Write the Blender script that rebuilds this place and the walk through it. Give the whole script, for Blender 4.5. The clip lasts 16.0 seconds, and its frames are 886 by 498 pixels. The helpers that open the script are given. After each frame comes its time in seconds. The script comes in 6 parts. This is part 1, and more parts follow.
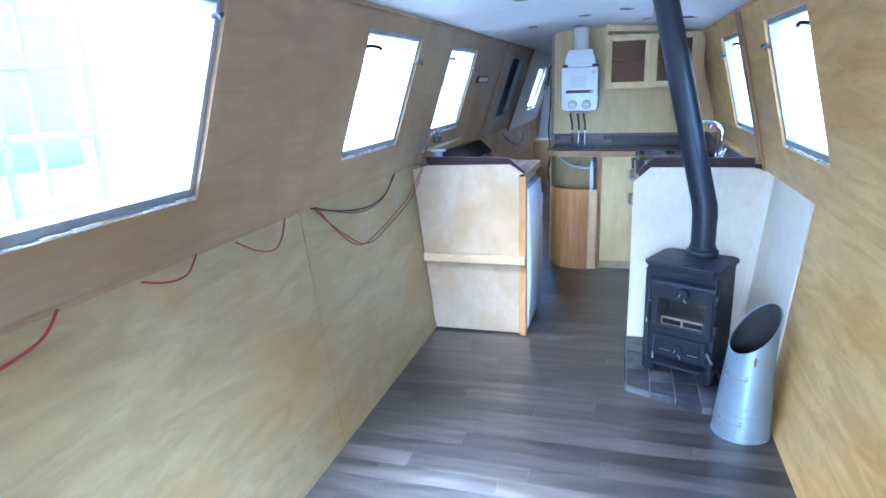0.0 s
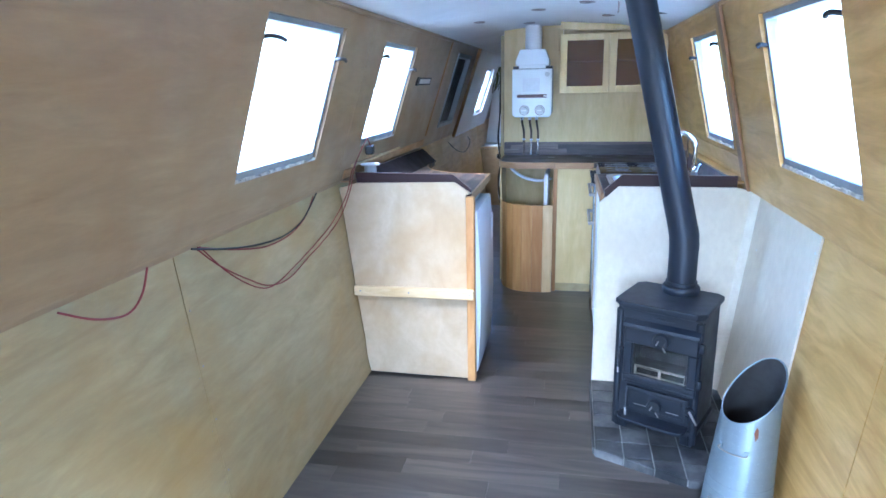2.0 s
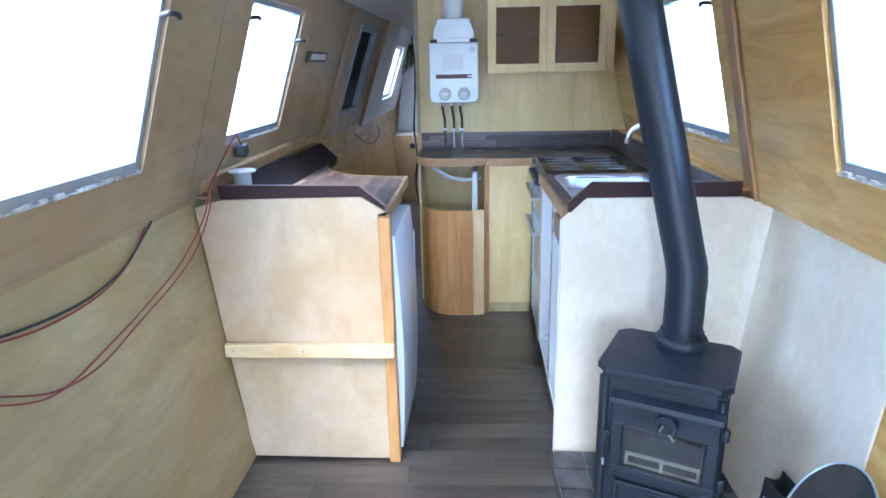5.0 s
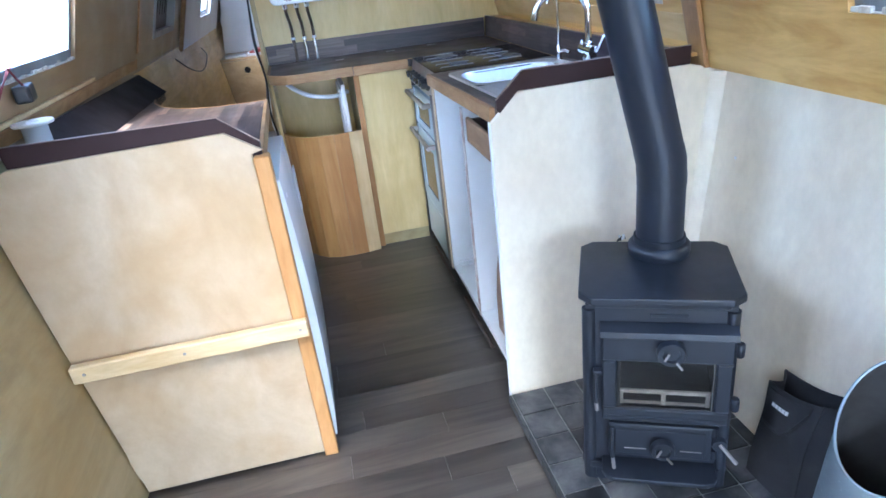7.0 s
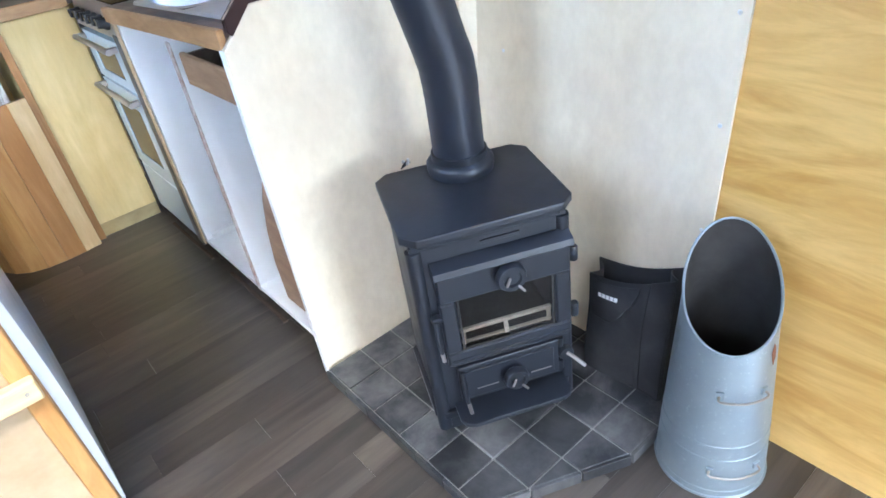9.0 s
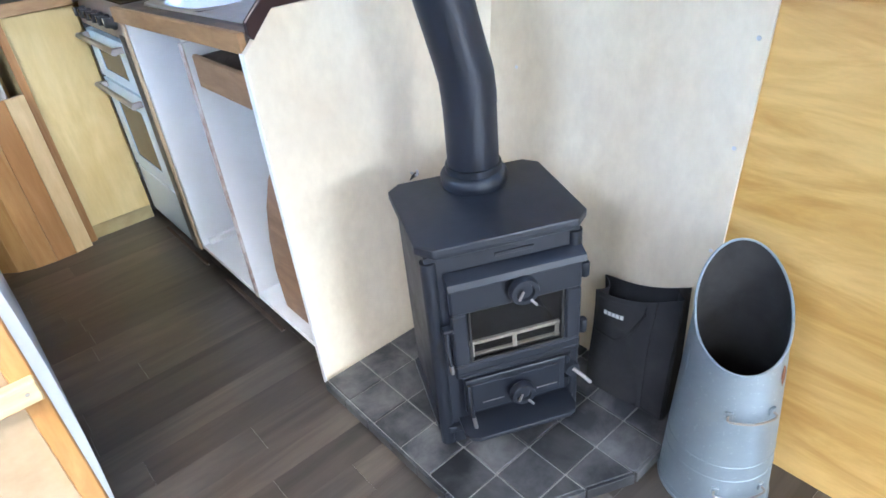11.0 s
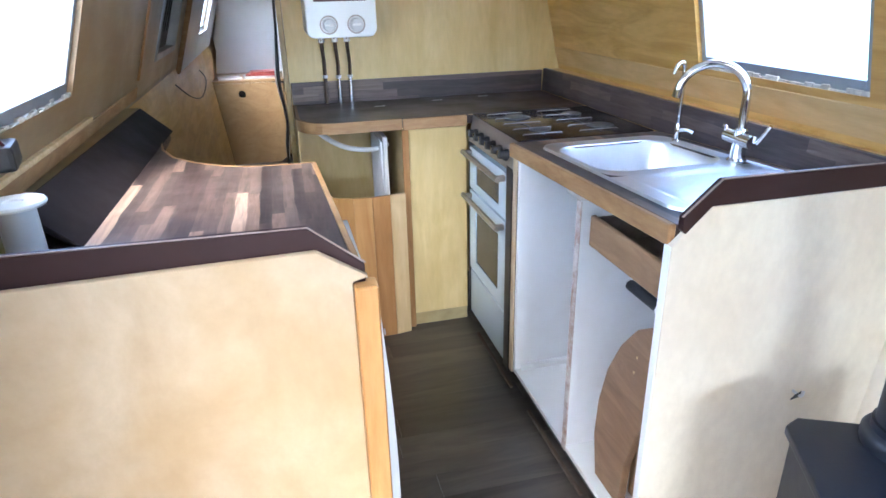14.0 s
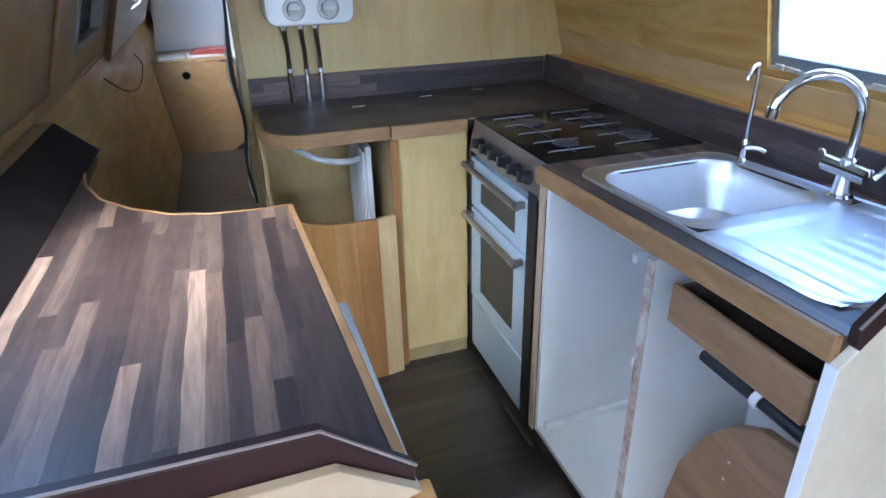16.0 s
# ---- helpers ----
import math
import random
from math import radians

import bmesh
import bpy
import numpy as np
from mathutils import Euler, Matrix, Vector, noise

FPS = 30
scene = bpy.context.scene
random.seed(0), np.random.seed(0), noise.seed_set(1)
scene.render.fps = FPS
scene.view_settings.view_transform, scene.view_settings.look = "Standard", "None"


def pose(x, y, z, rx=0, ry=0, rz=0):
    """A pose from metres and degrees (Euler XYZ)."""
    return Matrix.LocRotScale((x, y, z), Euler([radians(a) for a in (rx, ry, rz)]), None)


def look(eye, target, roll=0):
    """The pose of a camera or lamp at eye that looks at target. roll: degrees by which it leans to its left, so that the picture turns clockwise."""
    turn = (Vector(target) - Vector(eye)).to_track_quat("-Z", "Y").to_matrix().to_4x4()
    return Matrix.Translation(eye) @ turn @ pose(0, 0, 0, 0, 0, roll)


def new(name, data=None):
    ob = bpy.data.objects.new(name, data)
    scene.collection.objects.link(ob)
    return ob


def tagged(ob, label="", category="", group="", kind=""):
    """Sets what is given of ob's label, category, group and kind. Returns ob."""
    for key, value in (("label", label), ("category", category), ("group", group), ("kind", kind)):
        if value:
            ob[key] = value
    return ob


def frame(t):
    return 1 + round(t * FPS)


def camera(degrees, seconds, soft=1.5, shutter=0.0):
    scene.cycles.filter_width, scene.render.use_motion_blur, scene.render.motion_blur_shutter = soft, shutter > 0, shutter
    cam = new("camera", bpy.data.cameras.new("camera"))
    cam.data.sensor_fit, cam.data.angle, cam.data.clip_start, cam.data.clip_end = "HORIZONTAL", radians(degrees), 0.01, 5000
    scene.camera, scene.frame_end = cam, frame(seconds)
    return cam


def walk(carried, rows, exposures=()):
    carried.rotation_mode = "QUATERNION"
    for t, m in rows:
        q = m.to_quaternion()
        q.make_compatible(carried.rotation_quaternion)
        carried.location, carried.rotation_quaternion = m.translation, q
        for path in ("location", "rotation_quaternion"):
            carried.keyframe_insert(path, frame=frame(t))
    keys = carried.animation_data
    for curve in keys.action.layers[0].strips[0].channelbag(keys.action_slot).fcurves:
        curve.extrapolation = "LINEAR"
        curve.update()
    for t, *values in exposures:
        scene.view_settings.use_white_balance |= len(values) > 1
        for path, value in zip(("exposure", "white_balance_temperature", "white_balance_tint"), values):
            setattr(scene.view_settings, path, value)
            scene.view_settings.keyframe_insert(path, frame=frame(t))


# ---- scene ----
cam = camera(70.7, 16.0, soft=1.6)
PATH = [
    (0, (0.201, 0.59, 1.403), (-0.353, 2.443, 0.89), -2.0),
    (0.5, (0.18, 0.698, 1.399), (-0.264, 2.574, 0.866), -2.7),
    (1, (0.117, 0.831, 1.405), (-0.263, 2.719, 0.865), -2.7),
    (1.5, (0.099, 0.957, 1.397), (-0.266, 2.846, 0.851), -3.1),
    (2, (0.118, 1.139, 1.405), (-0.278, 3.031, 0.892), -1.3),
    (2.5, (0.147, 1.26, 1.395), (-0.249, 3.138, 0.832), -1.9),
    (3, (0.13, 1.395, 1.38), (-0.148, 3.287, 0.795), -2.2),
    (3.5, (0.062, 1.556, 1.387), (-0.18, 3.468, 0.852), -1.5),
    (4, (0.041, 1.701, 1.381), (-0.167, 3.615, 0.84), -1.2),
    (6.5, (-0.153, 2.284, 1.325), (-0.001, 4.138, 0.59), -4.9),
    (7, (-0.18, 2.402, 1.278), (0.127, 4.192, 0.439), -6.9),
    (7.5, (-0.188, 2.53, 1.261), (0.312, 4.24, 0.352), -7.4),
    (8, (-0.179, 2.584, 1.242), (0.512, 4.181, 0.256), -7.7),
    (8.5, (-0.171, 2.653, 1.217), (0.718, 4.087, 0.144), -8.9),
    (9, (-0.196, 2.704, 1.19), (0.773, 4.052, 0.074), -9.2),
    (11.5, (-0.259, 2.761, 1.186), (0.776, 4.105, 0.126), -5.4),
    (12, (-0.287, 2.793, 1.225), (0.665, 4.243, 0.23), -4.5),
    (12.5, (-0.345, 2.825, 1.273), (0.501, 4.394, 0.366), -2.7),
    (13, (-0.375, 2.864, 1.294), (0.328, 4.531, 0.442), -2.3),
    (13.5, (-0.404, 2.906, 1.318), (0.17, 4.646, 0.517), -1.3),
    (14, (-0.424, 3.0, 1.336), (0.026, 4.789, 0.563), -1.3),
    (14.5, (-0.422, 3.149, 1.352), (0.004, 4.962, 0.624), -0.8),
    (15, (-0.411, 3.263, 1.36), (0.024, 5.059, 0.594), -0.2),
    (15.5, (-0.42, 3.367, 1.361), (0.036, 5.119, 0.511), -1.1),
    (16, (-0.434, 3.473, 1.383), (0.13, 5.179, 0.505), -1.3),
]
EXPOSURE = [(0.0, 4.5, 4300, 7), (3.5, 4.6, 4650, 7.5), (6.5, 4.55, 4900, 8), (7.5, 4.6, 5100, 8), (8.0, 4.65, 5300, 8), (9.0, 4.8, 5500, 8.5), (12.0, 4.7, 5600, 9.5), (13.5, 4.75, 5500, 10.5), (14.0, 4.7, 5600, 11), (15.0, 4.52, 5050, 7.5), (16.0, 4.12, 5250, 9.5)]
walk(cam, [(t, look(eye, target, roll)) for t, eye, target, roll in PATH], EXPOSURE)

# ---- world and daylight ----
SUN_UP, SUN_TURN = 58.0, 228.0
world = bpy.data.worlds.new("overcast_sky")
scene.world = world
world.use_nodes = True
wn = world.node_tree.nodes
sky = wn.new("ShaderNodeTexSky")
sky.sky_type = "NISHITA"
sky.sun_disc = False
sky.sun_elevation, sky.sun_rotation = radians(SUN_UP), radians(SUN_TURN)
sky.air_density, sky.dust_density, sky.ozone_density = 1.0, 3.0, 1.0
wn["Background"].inputs["Strength"].default_value = 0.14
world.node_tree.links.new(sky.outputs["Color"], wn["Background"].inputs["Color"])
sun_data = bpy.data.lights.new("sun", "SUN")
sun_data.energy, sun_data.angle, sun_data.color = 0.5, radians(60), (1.0, 0.95, 0.88)
sun = new("sun", sun_data)
sun.matrix_world = look((0, 0, 30), Vector((0, 0, 30)) - Vector((math.sin(radians(SUN_TURN)) * math.cos(radians(SUN_UP)),
                                                      math.cos(radians(SUN_TURN)) * math.cos(radians(SUN_UP)), math.sin(radians(SUN_UP)))))

# daylight through the open bow doors behind the walk
bow = bpy.data.lights.new("bow_doorway_daylight", "AREA")
bow.shape, bow.size, bow.size_y, bow.energy, bow.color = "RECTANGLE", 1.15, 0.6, 1.7, (0.93, 0.97, 1.0)
bow.spread = radians(58)
new("bow_doorway_daylight", bow).matrix_world = look((0.0, -1.72, 1.35), (0.0, 0.5, 0.0))

# added fill lamp outside, above the large window beside the start of the walk; brightens the floor
high = bpy.data.lights.new("window_daylight", "AREA")
high.shape, high.size, high.size_y, high.energy, high.color = "RECTANGLE", 1.0, 0.5, 10.5, (0.86, 0.93, 1.0)
high.spread = radians(60)
new("window_daylight", high).matrix_world = look((-1.02, 1.42, 2.15), (-0.20, 1.95, 0.0))


# ---- materials ----
def material(name, rough=0.5, metal=0.0):
    m = bpy.data.materials.new(name)
    m.use_nodes = True
    b = m.node_tree.nodes["Principled BSDF"]
    b.inputs["Roughness"].default_value, b.inputs["Metallic"].default_value = rough, metal
    return m, m.node_tree.nodes, m.node_tree.links, b


def ramp_of(nodes, stops):
    r = nodes.new("ShaderNodeValToRGB")
    e = r.color_ramp.elements
    while len(e) < len(stops):
        e.new(0.5)
    for el, (p, c) in zip(e, stops):
        el.position, el.color = p, (*c, 1)
    return r


def noise_of(nodes, links, vec, scale, detail=4, rough=0.55, distort=0.0):
    n = nodes.new("ShaderNodeTexNoise")
    n.inputs["Scale"].default_value, n.inputs["Detail"].default_value = scale, detail
    n.inputs["Roughness"].default_value, n.inputs["Distortion"].default_value = rough, distort
    links.new(vec, n.inputs["Vector"])
    return n


def coords(nodes, links, stretch=(1, 1, 1)):
    tc, mp = nodes.new("ShaderNodeTexCoord"), nodes.new("ShaderNodeMapping")
    mp.inputs["Scale"].default_value = stretch
    links.new(tc.outputs["Object"], mp.inputs["Vector"])
    return tc.outputs["Object"], mp.outputs["Vector"]


def mixed(nodes, links, a, b, fac, mode="MIX"):
    x = nodes.new("ShaderNodeMix")
    x.data_type, x.blend_type = "RGBA", mode
    for sock, v in ((x.inputs[6], a), (x.inputs[7], b), (x.inputs[0], fac)):
        if isinstance(v, (int, float)):
            sock.default_value = v
        elif isinstance(v, tuple):
            sock.default_value = (*v, 1)
        else:
            links.new(v, sock)
    return x.outputs[2]


def bumped(nodes, links, b, height, strength, dist=0.002):
    bp = nodes.new("ShaderNodeBump")
    bp.inputs["Strength"].default_value, bp.inputs["Distance"].default_value = strength, dist
    links.new(height, bp.inputs["Height"])
    links.new(bp.outputs["Normal"], b.inputs["Normal"])


def grained(name, dark, light, stretch, rough=0.45, scale=1.0, stain=None, stain_amount=0.35, bump=0.12, vary=0.0, coat=0.0, contrast=(0.3, 0.7)):
    """Timber: fine grain along the least stretched axis, broad figure and blotchy stains."""
    m, n, k, b = material(name, rough)
    raw, vec = coords(n, k, stretch)
    if vary:
        seed = n.new("ShaderNodeObjectInfo")
        shift = n.new("ShaderNodeVectorMath")
        shift.operation = "MULTIPLY_ADD"
        shift.inputs[1].default_value = (37.0, 53.0, 41.0)
        k.new(seed.outputs["Random"], shift.inputs[0])
        k.new(vec, shift.inputs[2])
        vec = shift.outputs[0]
    fig = noise_of(n, k, vec, 2.2 * scale, 5, 0.6, 1.2)
    fine = noise_of(n, k, vec, 14 * scale, 3, 0.7)
    col = ramp_of(n, [(contrast[0], dark), (contrast[1], light)])
    k.new(fig.outputs["Fac"], col.inputs["Fac"])
    out = mixed(n, k, col.outputs["Color"], (0.55, 0.5, 0.45), 0.22, "MULTIPLY")
    fr = ramp_of(n, [(0.35, (0, 0, 0)), (0.75, (1, 1, 1))])
    k.new(fine.outputs["Fac"], fr.inputs["Fac"])
    out = mixed(n, k, out, col.outputs["Color"], fr.outputs["Color"])
    big = noise_of(n, k, raw, 2.3, 3, 0.6, 0.4)
    br = ramp_of(n, [(0.42, (0, 0, 0)), (0.72, (stain_amount,) * 3)])
    k.new(big.outputs["Fac"], br.inputs["Fac"])
    out = mixed(n, k, out, stain or tuple(c * 0.62 for c in dark), br.outputs["Color"])
    if vary:
        oi = n.new("ShaderNodeObjectInfo")
        vr = ramp_of(n, [(0, (1 - vary,) * 3), (1, (1, 1, 1))])
        k.new(oi.outputs["Random"], vr.inputs["Fac"])
        out = mixed(n, k, out, vr.outputs["Color"], 1.0, "MULTIPLY")
    k.new(out, b.inputs["Base Color"])
    rr = ramp_of(n, [(0.3, (max(0.30, rough - 0.1),) * 3), (0.7, (rough + 0.12,) * 3)])
    k.new(big.outputs["Fac"], rr.inputs["Fac"])
    k.new(rr.outputs["Color"], b.inputs["Roughness"])
    b.inputs["Coat Weight"].default_value = coat
    b.inputs["Coat Roughness"].default_value = 0.3
    bumped(n, k, b, fine.outputs["Fac"], bump)
    return m


def plain(name, colour, rough=0.5, metal=0.0, dirt=0.2, scale=6.0, bump=0.05, dirt_colour=None, speck=0.0, vary=0.0):
    """Paint, metal or plastic with soft soiling at two scales."""
    m, n, k, b = material(name, rough, metal)
    raw, vec = coords(n, k)
    a = noise_of(n, k, raw, scale, 5, 0.62, 0.3)
    f = noise_of(n, k, raw, scale * 18, 3)
    r = ramp_of(n, [(0.4, (0, 0, 0)), (0.75, (dirt,) * 3)])
    k.new(a.outputs["Fac"], r.inputs["Fac"])
    out = mixed(n, k, colour, dirt_colour or tuple(c * 0.5 for c in colour), r.outputs["Color"])
    if speck:
        s = ramp_of(n, [(0.62, (0, 0, 0)), (0.72, (speck,) * 3)])
        k.new(f.outputs["Fac"], s.inputs["Fac"])
        out = mixed(n, k, out, tuple(min(1, c * 1.8 + 0.05) for c in colour), s.outputs["Color"])
    if vary:
        oi = n.new("ShaderNodeObjectInfo")
        vr = ramp_of(n, [(0, (1 - vary,) * 3), (1, (1 + vary,) * 3)])
        k.new(oi.outputs["Random"], vr.inputs["Fac"])
        out = mixed(n, k, out, vr.outputs["Color"], 1.0, "MULTIPLY")
    k.new(out, b.inputs["Base Color"])
    low, high = (max(0.30, rough - 0.08), min(1, rough + 0.1)) if rough >= 0.3 else (max(0.03, rough - 0.05), min(0.25, rough + 0.05))
    rr = ramp_of(n, [(0.3, (low,) * 3), (0.7, (high,) * 3)])
    k.new(a.outputs["Fac"], rr.inputs["Fac"])
    k.new(rr.outputs["Color"], b.inputs["Roughness"])
    if bump:
        bumped(n, k, b, f.outputs["Fac"], bump, 0.001)
    return m


def staves(name, along, across, width, length, tones, rough=0.31):
    """Laminate printed with butcher-block staves: along/across are axis letters."""
    m, n, k, b = material(name, rough)
    raw, vec = coords(n, k)
    sep = n.new("ShaderNodeSeparateXYZ")
    k.new(raw, sep.inputs[0])

    def op(kind, a, c=None):
        q = n.new("ShaderNodeMath")
        q.operation = kind
        for i, v in enumerate((a, c)):
            if v is None:
                continue
            if isinstance(v, (int, float)):
                q.inputs[i].default_value = v
            else:
                k.new(v, q.inputs[i])
        return q.outputs[0]
    wob = noise_of(n, k, raw, 6, 1)
    acr = op("ADD", sep.outputs[across.upper()], op("MULTIPLY", op("SUBTRACT", wob.outputs["Fac"], 0.5), width * 0.6))
    col = op("FLOOR", op("DIVIDE", acr, width))
    w1 = n.new("ShaderNodeTexWhiteNoise")
    w1.noise_dimensions = "1D"
    k.new(col, w1.inputs["W"])
    row = op("FLOOR", op("ADD", op("DIVIDE", sep.outputs[along.upper()], length), op("MULTIPLY", w1.outputs["Value"], 7.3)))
    comb = n.new("ShaderNodeCombineXYZ")
    k.new(col, comb.inputs[0])
    k.new(row, comb.inputs[1])
    w2 = n.new("ShaderNodeTexWhiteNoise")
    w2.noise_dimensions = "2D"
    k.new(comb.outputs[0], w2.inputs["Vector"])
    r = ramp_of(n, [(i / len(tones), t) for i, t in enumerate(tones)])
    r.color_ramp.interpolation = "CONSTANT"
    k.new(w2.outputs["Value"], r.inputs["Fac"])
    st = {"x": (3, 40, 40), "y": (40, 3, 40), "z": (40, 40, 3)}[along]
    _, gv = coords(n, k, st)
    off = n.new("ShaderNodeVectorMath")
    off.operation = "ADD"
    k.new(gv, off.inputs[0])
    k.new(w2.outputs["Color"], off.inputs[1])
    g = noise_of(n, k, off.outputs[0], 2.0, 5, 0.65, 0.6)
    gr = ramp_of(n, [(0.3, (0.5, 0.47, 0.45)), (0.68, (1.12, 1.1, 1.08))])
    k.new(g.outputs["Fac"], gr.inputs["Fac"])
    out = mixed(n, k, r.outputs["Color"], gr.outputs["Color"], 1.0, "MULTIPLY")
    k.new(out, b.inputs["Base Color"])
    big = noise_of(n, k, raw, 7, 3)
    rr = ramp_of(n, [(0.3, (rough,) * 3), (0.7, (rough + 0.16,) * 3)])
    k.new(big.outputs["Fac"], rr.inputs["Fac"])
    k.new(rr.outputs["Color"], b.inputs["Roughness"])
    bumped(n, k, b, g.outputs["Fac"], 0.05, 0.001)
    return m


def glassy(name, tint=(1, 1, 1), rough=0.02):
    m, n, k, b = material(name, rough)
    b.inputs["Base Color"].default_value = (*tint, 1)
    b.inputs["Transmission Weight"].default_value = 1.0
    b.inputs["IOR"].default_value = 1.45
    return m


PLY_PALE = grained("pale_plywood", (0.345, 0.265, 0.12), (0.475, 0.385, 0.195), (3, 1.2, 5), 0.40, 1.0, (0.40, 0.25, 0.06), 0.65, 0.08, coat=0.15)
PLY_SIDE = grained("cabin_side_plywood", (0.300, 0.203, 0.100), (0.400, 0.285, 0.150), (3, 1.0, 5), 0.40, 1.0, (0.30, 0.18, 0.075), 0.7, 0.08, coat=0.2)
PLY_GOLD = grained("golden_plywood", (0.53, 0.295, 0.066), (0.74, 0.485, 0.165), (3, 0.9, 6), 0.38, 1.1, (0.52, 0.30, 0.07), 0.4, 0.08, coat=0.2, contrast=(0.36, 0.63))
VENEER = grained("beech_veneer", (0.655, 0.485, 0.195), (0.78, 0.61, 0.29), (5, 5, 1.0), 0.42, 0.8, (0.50, 0.32, 0.09), 0.45, 0.05, coat=0.15)
BIRCH = grained("birch_plywood", (0.47, 0.35, 0.21), (0.60, 0.475, 0.315), (2.5, 2.5, 2.0), 0.6, 0.8, (0.42, 0.27, 0.11), 0.75, 0.08)
WHITE_PLY = grained("white_washed_plywood", (0.765, 0.665, 0.50), (0.825, 0.74, 0.575), (3, 3, 2), 0.5, 0.8, (0.62, 0.52, 0.40), 0.45, 0.05)
PINE = grained("pine_batten", (0.60, 0.42, 0.2), (0.80, 0.64, 0.38), (1.2, 9, 9), 0.6, 1.2, (0.5, 0.3, 0.1), 0.3)
POST = grained("orange_pine", (0.45, 0.22, 0.06), (0.62, 0.35, 0.13), (9, 9, 1.2), 0.5, 1.2, (0.35, 0.15, 0.05), 0.3)
OAK_EDGE = grained("oiled_edging", (0.36, 0.19, 0.07), (0.56, 0.34, 0.15), (2, 2, 9), 0.45, 1.5, (0.26, 0.12, 0.05), 0.4, vary=0.25)
RIB_WOOD = grained("brown_trim_wood", (0.30, 0.15, 0.05), (0.46, 0.25, 0.09), (8, 8, 1), 0.35, 1.2, coat=0.3)
DRAWER_WOOD = grained("old_drawer_wood", (0.26, 0.15, 0.07), (0.40, 0.25, 0.13), (8, 1.5, 8), 0.55, 1.2, (0.15, 0.08, 0.04), 0.5)
BOARD_WOOD = grained("offcut_board_wood", (0.20, 0.12, 0.07), (0.33, 0.21, 0.12), (6, 1.4, 6), 0.5, 1.2)
PLANK = grained("laminate_plank", (0.031, 0.024, 0.019), (0.160, 0.128, 0.103), (0.9, 7.0, 7.0), 0.36, 0.85, (0.13, 0.115, 0.10), 0.35, 0.04, vary=0.60, coat=0.55, contrast=(0.30, 0.74))
DARK_SLAT = grained("dark_cherry_slat", (0.34, 0.15, 0.036), (0.48, 0.25, 0.078), (9, 9, 1), 0.45, 1.0)
SLAT_WOOD = grained("cherry_slat", (0.43, 0.195, 0.046), (0.61, 0.35, 0.12), (9, 9, 1), 0.45, 1.0, vary=0.4)
TONES = [(0.051, 0.034, 0.029), (0.186, 0.121, 0.086), (0.077, 0.051, 0.041), (0.272, 0.18, 0.126), (0.129, 0.089, 0.068), (0.062, 0.044, 0.037), (0.344, 0.237, 0.167), (0.04, 0.028, 0.024)]
SOFT = [(0.066, 0.047, 0.042), (0.086, 0.061, 0.055), (0.074, 0.053, 0.048), (0.098, 0.069, 0.061)]
MIDS = [(0.078, 0.058, 0.055), (0.148, 0.109, 0.098), (0.117, 0.086, 0.078), (0.094, 0.07, 0.066), (0.179, 0.133, 0.113), (0.066, 0.051, 0.049)]
LAM_Y = staves("walnut_stave_worktop", "y", "x", 0.026, 0.46, TONES, 0.40)
LAM_X = staves("walnut_stave_worktop_cross", "x", "y", 0.05, 0.5, SOFT, 0.30)
LAM_UX = staves("walnut_stave_upstand", "x", "z", 0.03, 0.34, MIDS)
LAM_UY = staves("walnut_stave_upstand_side", "y", "z", 0.03, 0.34, MIDS)
EDGE_STRIP = plain("pale_edge_strip", (0.32, 0.24, 0.20), 0.5, dirt=0.4)
DARK_EDGE = plain("dark_brown_edging", (0.028, 0.010, 0.009), 0.5, dirt=0.4, dirt_colour=(0.05, 0.022, 0.019))
DARK_EDGE.node_tree.nodes["Principled BSDF"].inputs["Specular IOR Level"].default_value = 0.3
WHITE_PAINT = plain("white_paint", (0.78, 0.78, 0.77), 0.45, dirt=0.25, dirt_colour=(0.62, 0.58, 0.5))
CEIL_PAINT = plain("ceiling_paint", (0.80, 0.82, 0.83), 0.5, dirt=0.18, scale=2.5)
UPSTAND_BLACK = plain("near_black_laminate", (0.011, 0.008, 0.008), 0.5, dirt=0.4, dirt_colour=(0.03, 0.022, 0.02))
WORN_AND_SHADE_WOOD = grained("worn_grey_and_shade_timber", (0.075, 0.055, 0.042), (0.16, 0.12, 0.09), (8, 1.5, 8), 0.6, 1.2)
PALE_SLAT = grained("pale_cherry_slat", (0.62, 0.44, 0.22), (0.78, 0.60, 0.34), (9, 9, 1), 0.45, 1.0, (0.5, 0.3, 0.1), 0.5)
ENAMEL = plain("white_enamel", (0.80, 0.83, 0.84), 0.22, dirt=0.08, bump=0)
OVEN_WHITE = plain("oven_white_enamel", (0.53, 0.66, 0.76), 0.22, dirt=0.12, bump=0)
MELAMINE = plain("white_melamine", (0.76, 0.77, 0.77), 0.4, dirt=0.35, scale=4, dirt_colour=(0.60, 0.56, 0.48))
IRON = plain("stove_black_iron", (0.0100, 0.0125, 0.019), 0.46, 0.0, dirt=0.5, scale=9, bump=0.18, dirt_colour=(0.018, 0.020, 0.027))
FLUE_BLACK = plain("flue_black_paint", (0.0085, 0.0115, 0.020), 0.42, 0.0, dirt=0.4, scale=5, bump=0.05, dirt_colour=(0.016, 0.019, 0.026))
SLATE = plain("slate_tile", (0.020, 0.021, 0.025), 0.5, dirt=0.9, scale=8, bump=0.3, dirt_colour=(0.16, 0.155, 0.15), speck=0.2, vary=0.55)
GROUT = plain("pale_grout", (0.30, 0.29, 0.27), 0.9, dirt=0.8, scale=20)
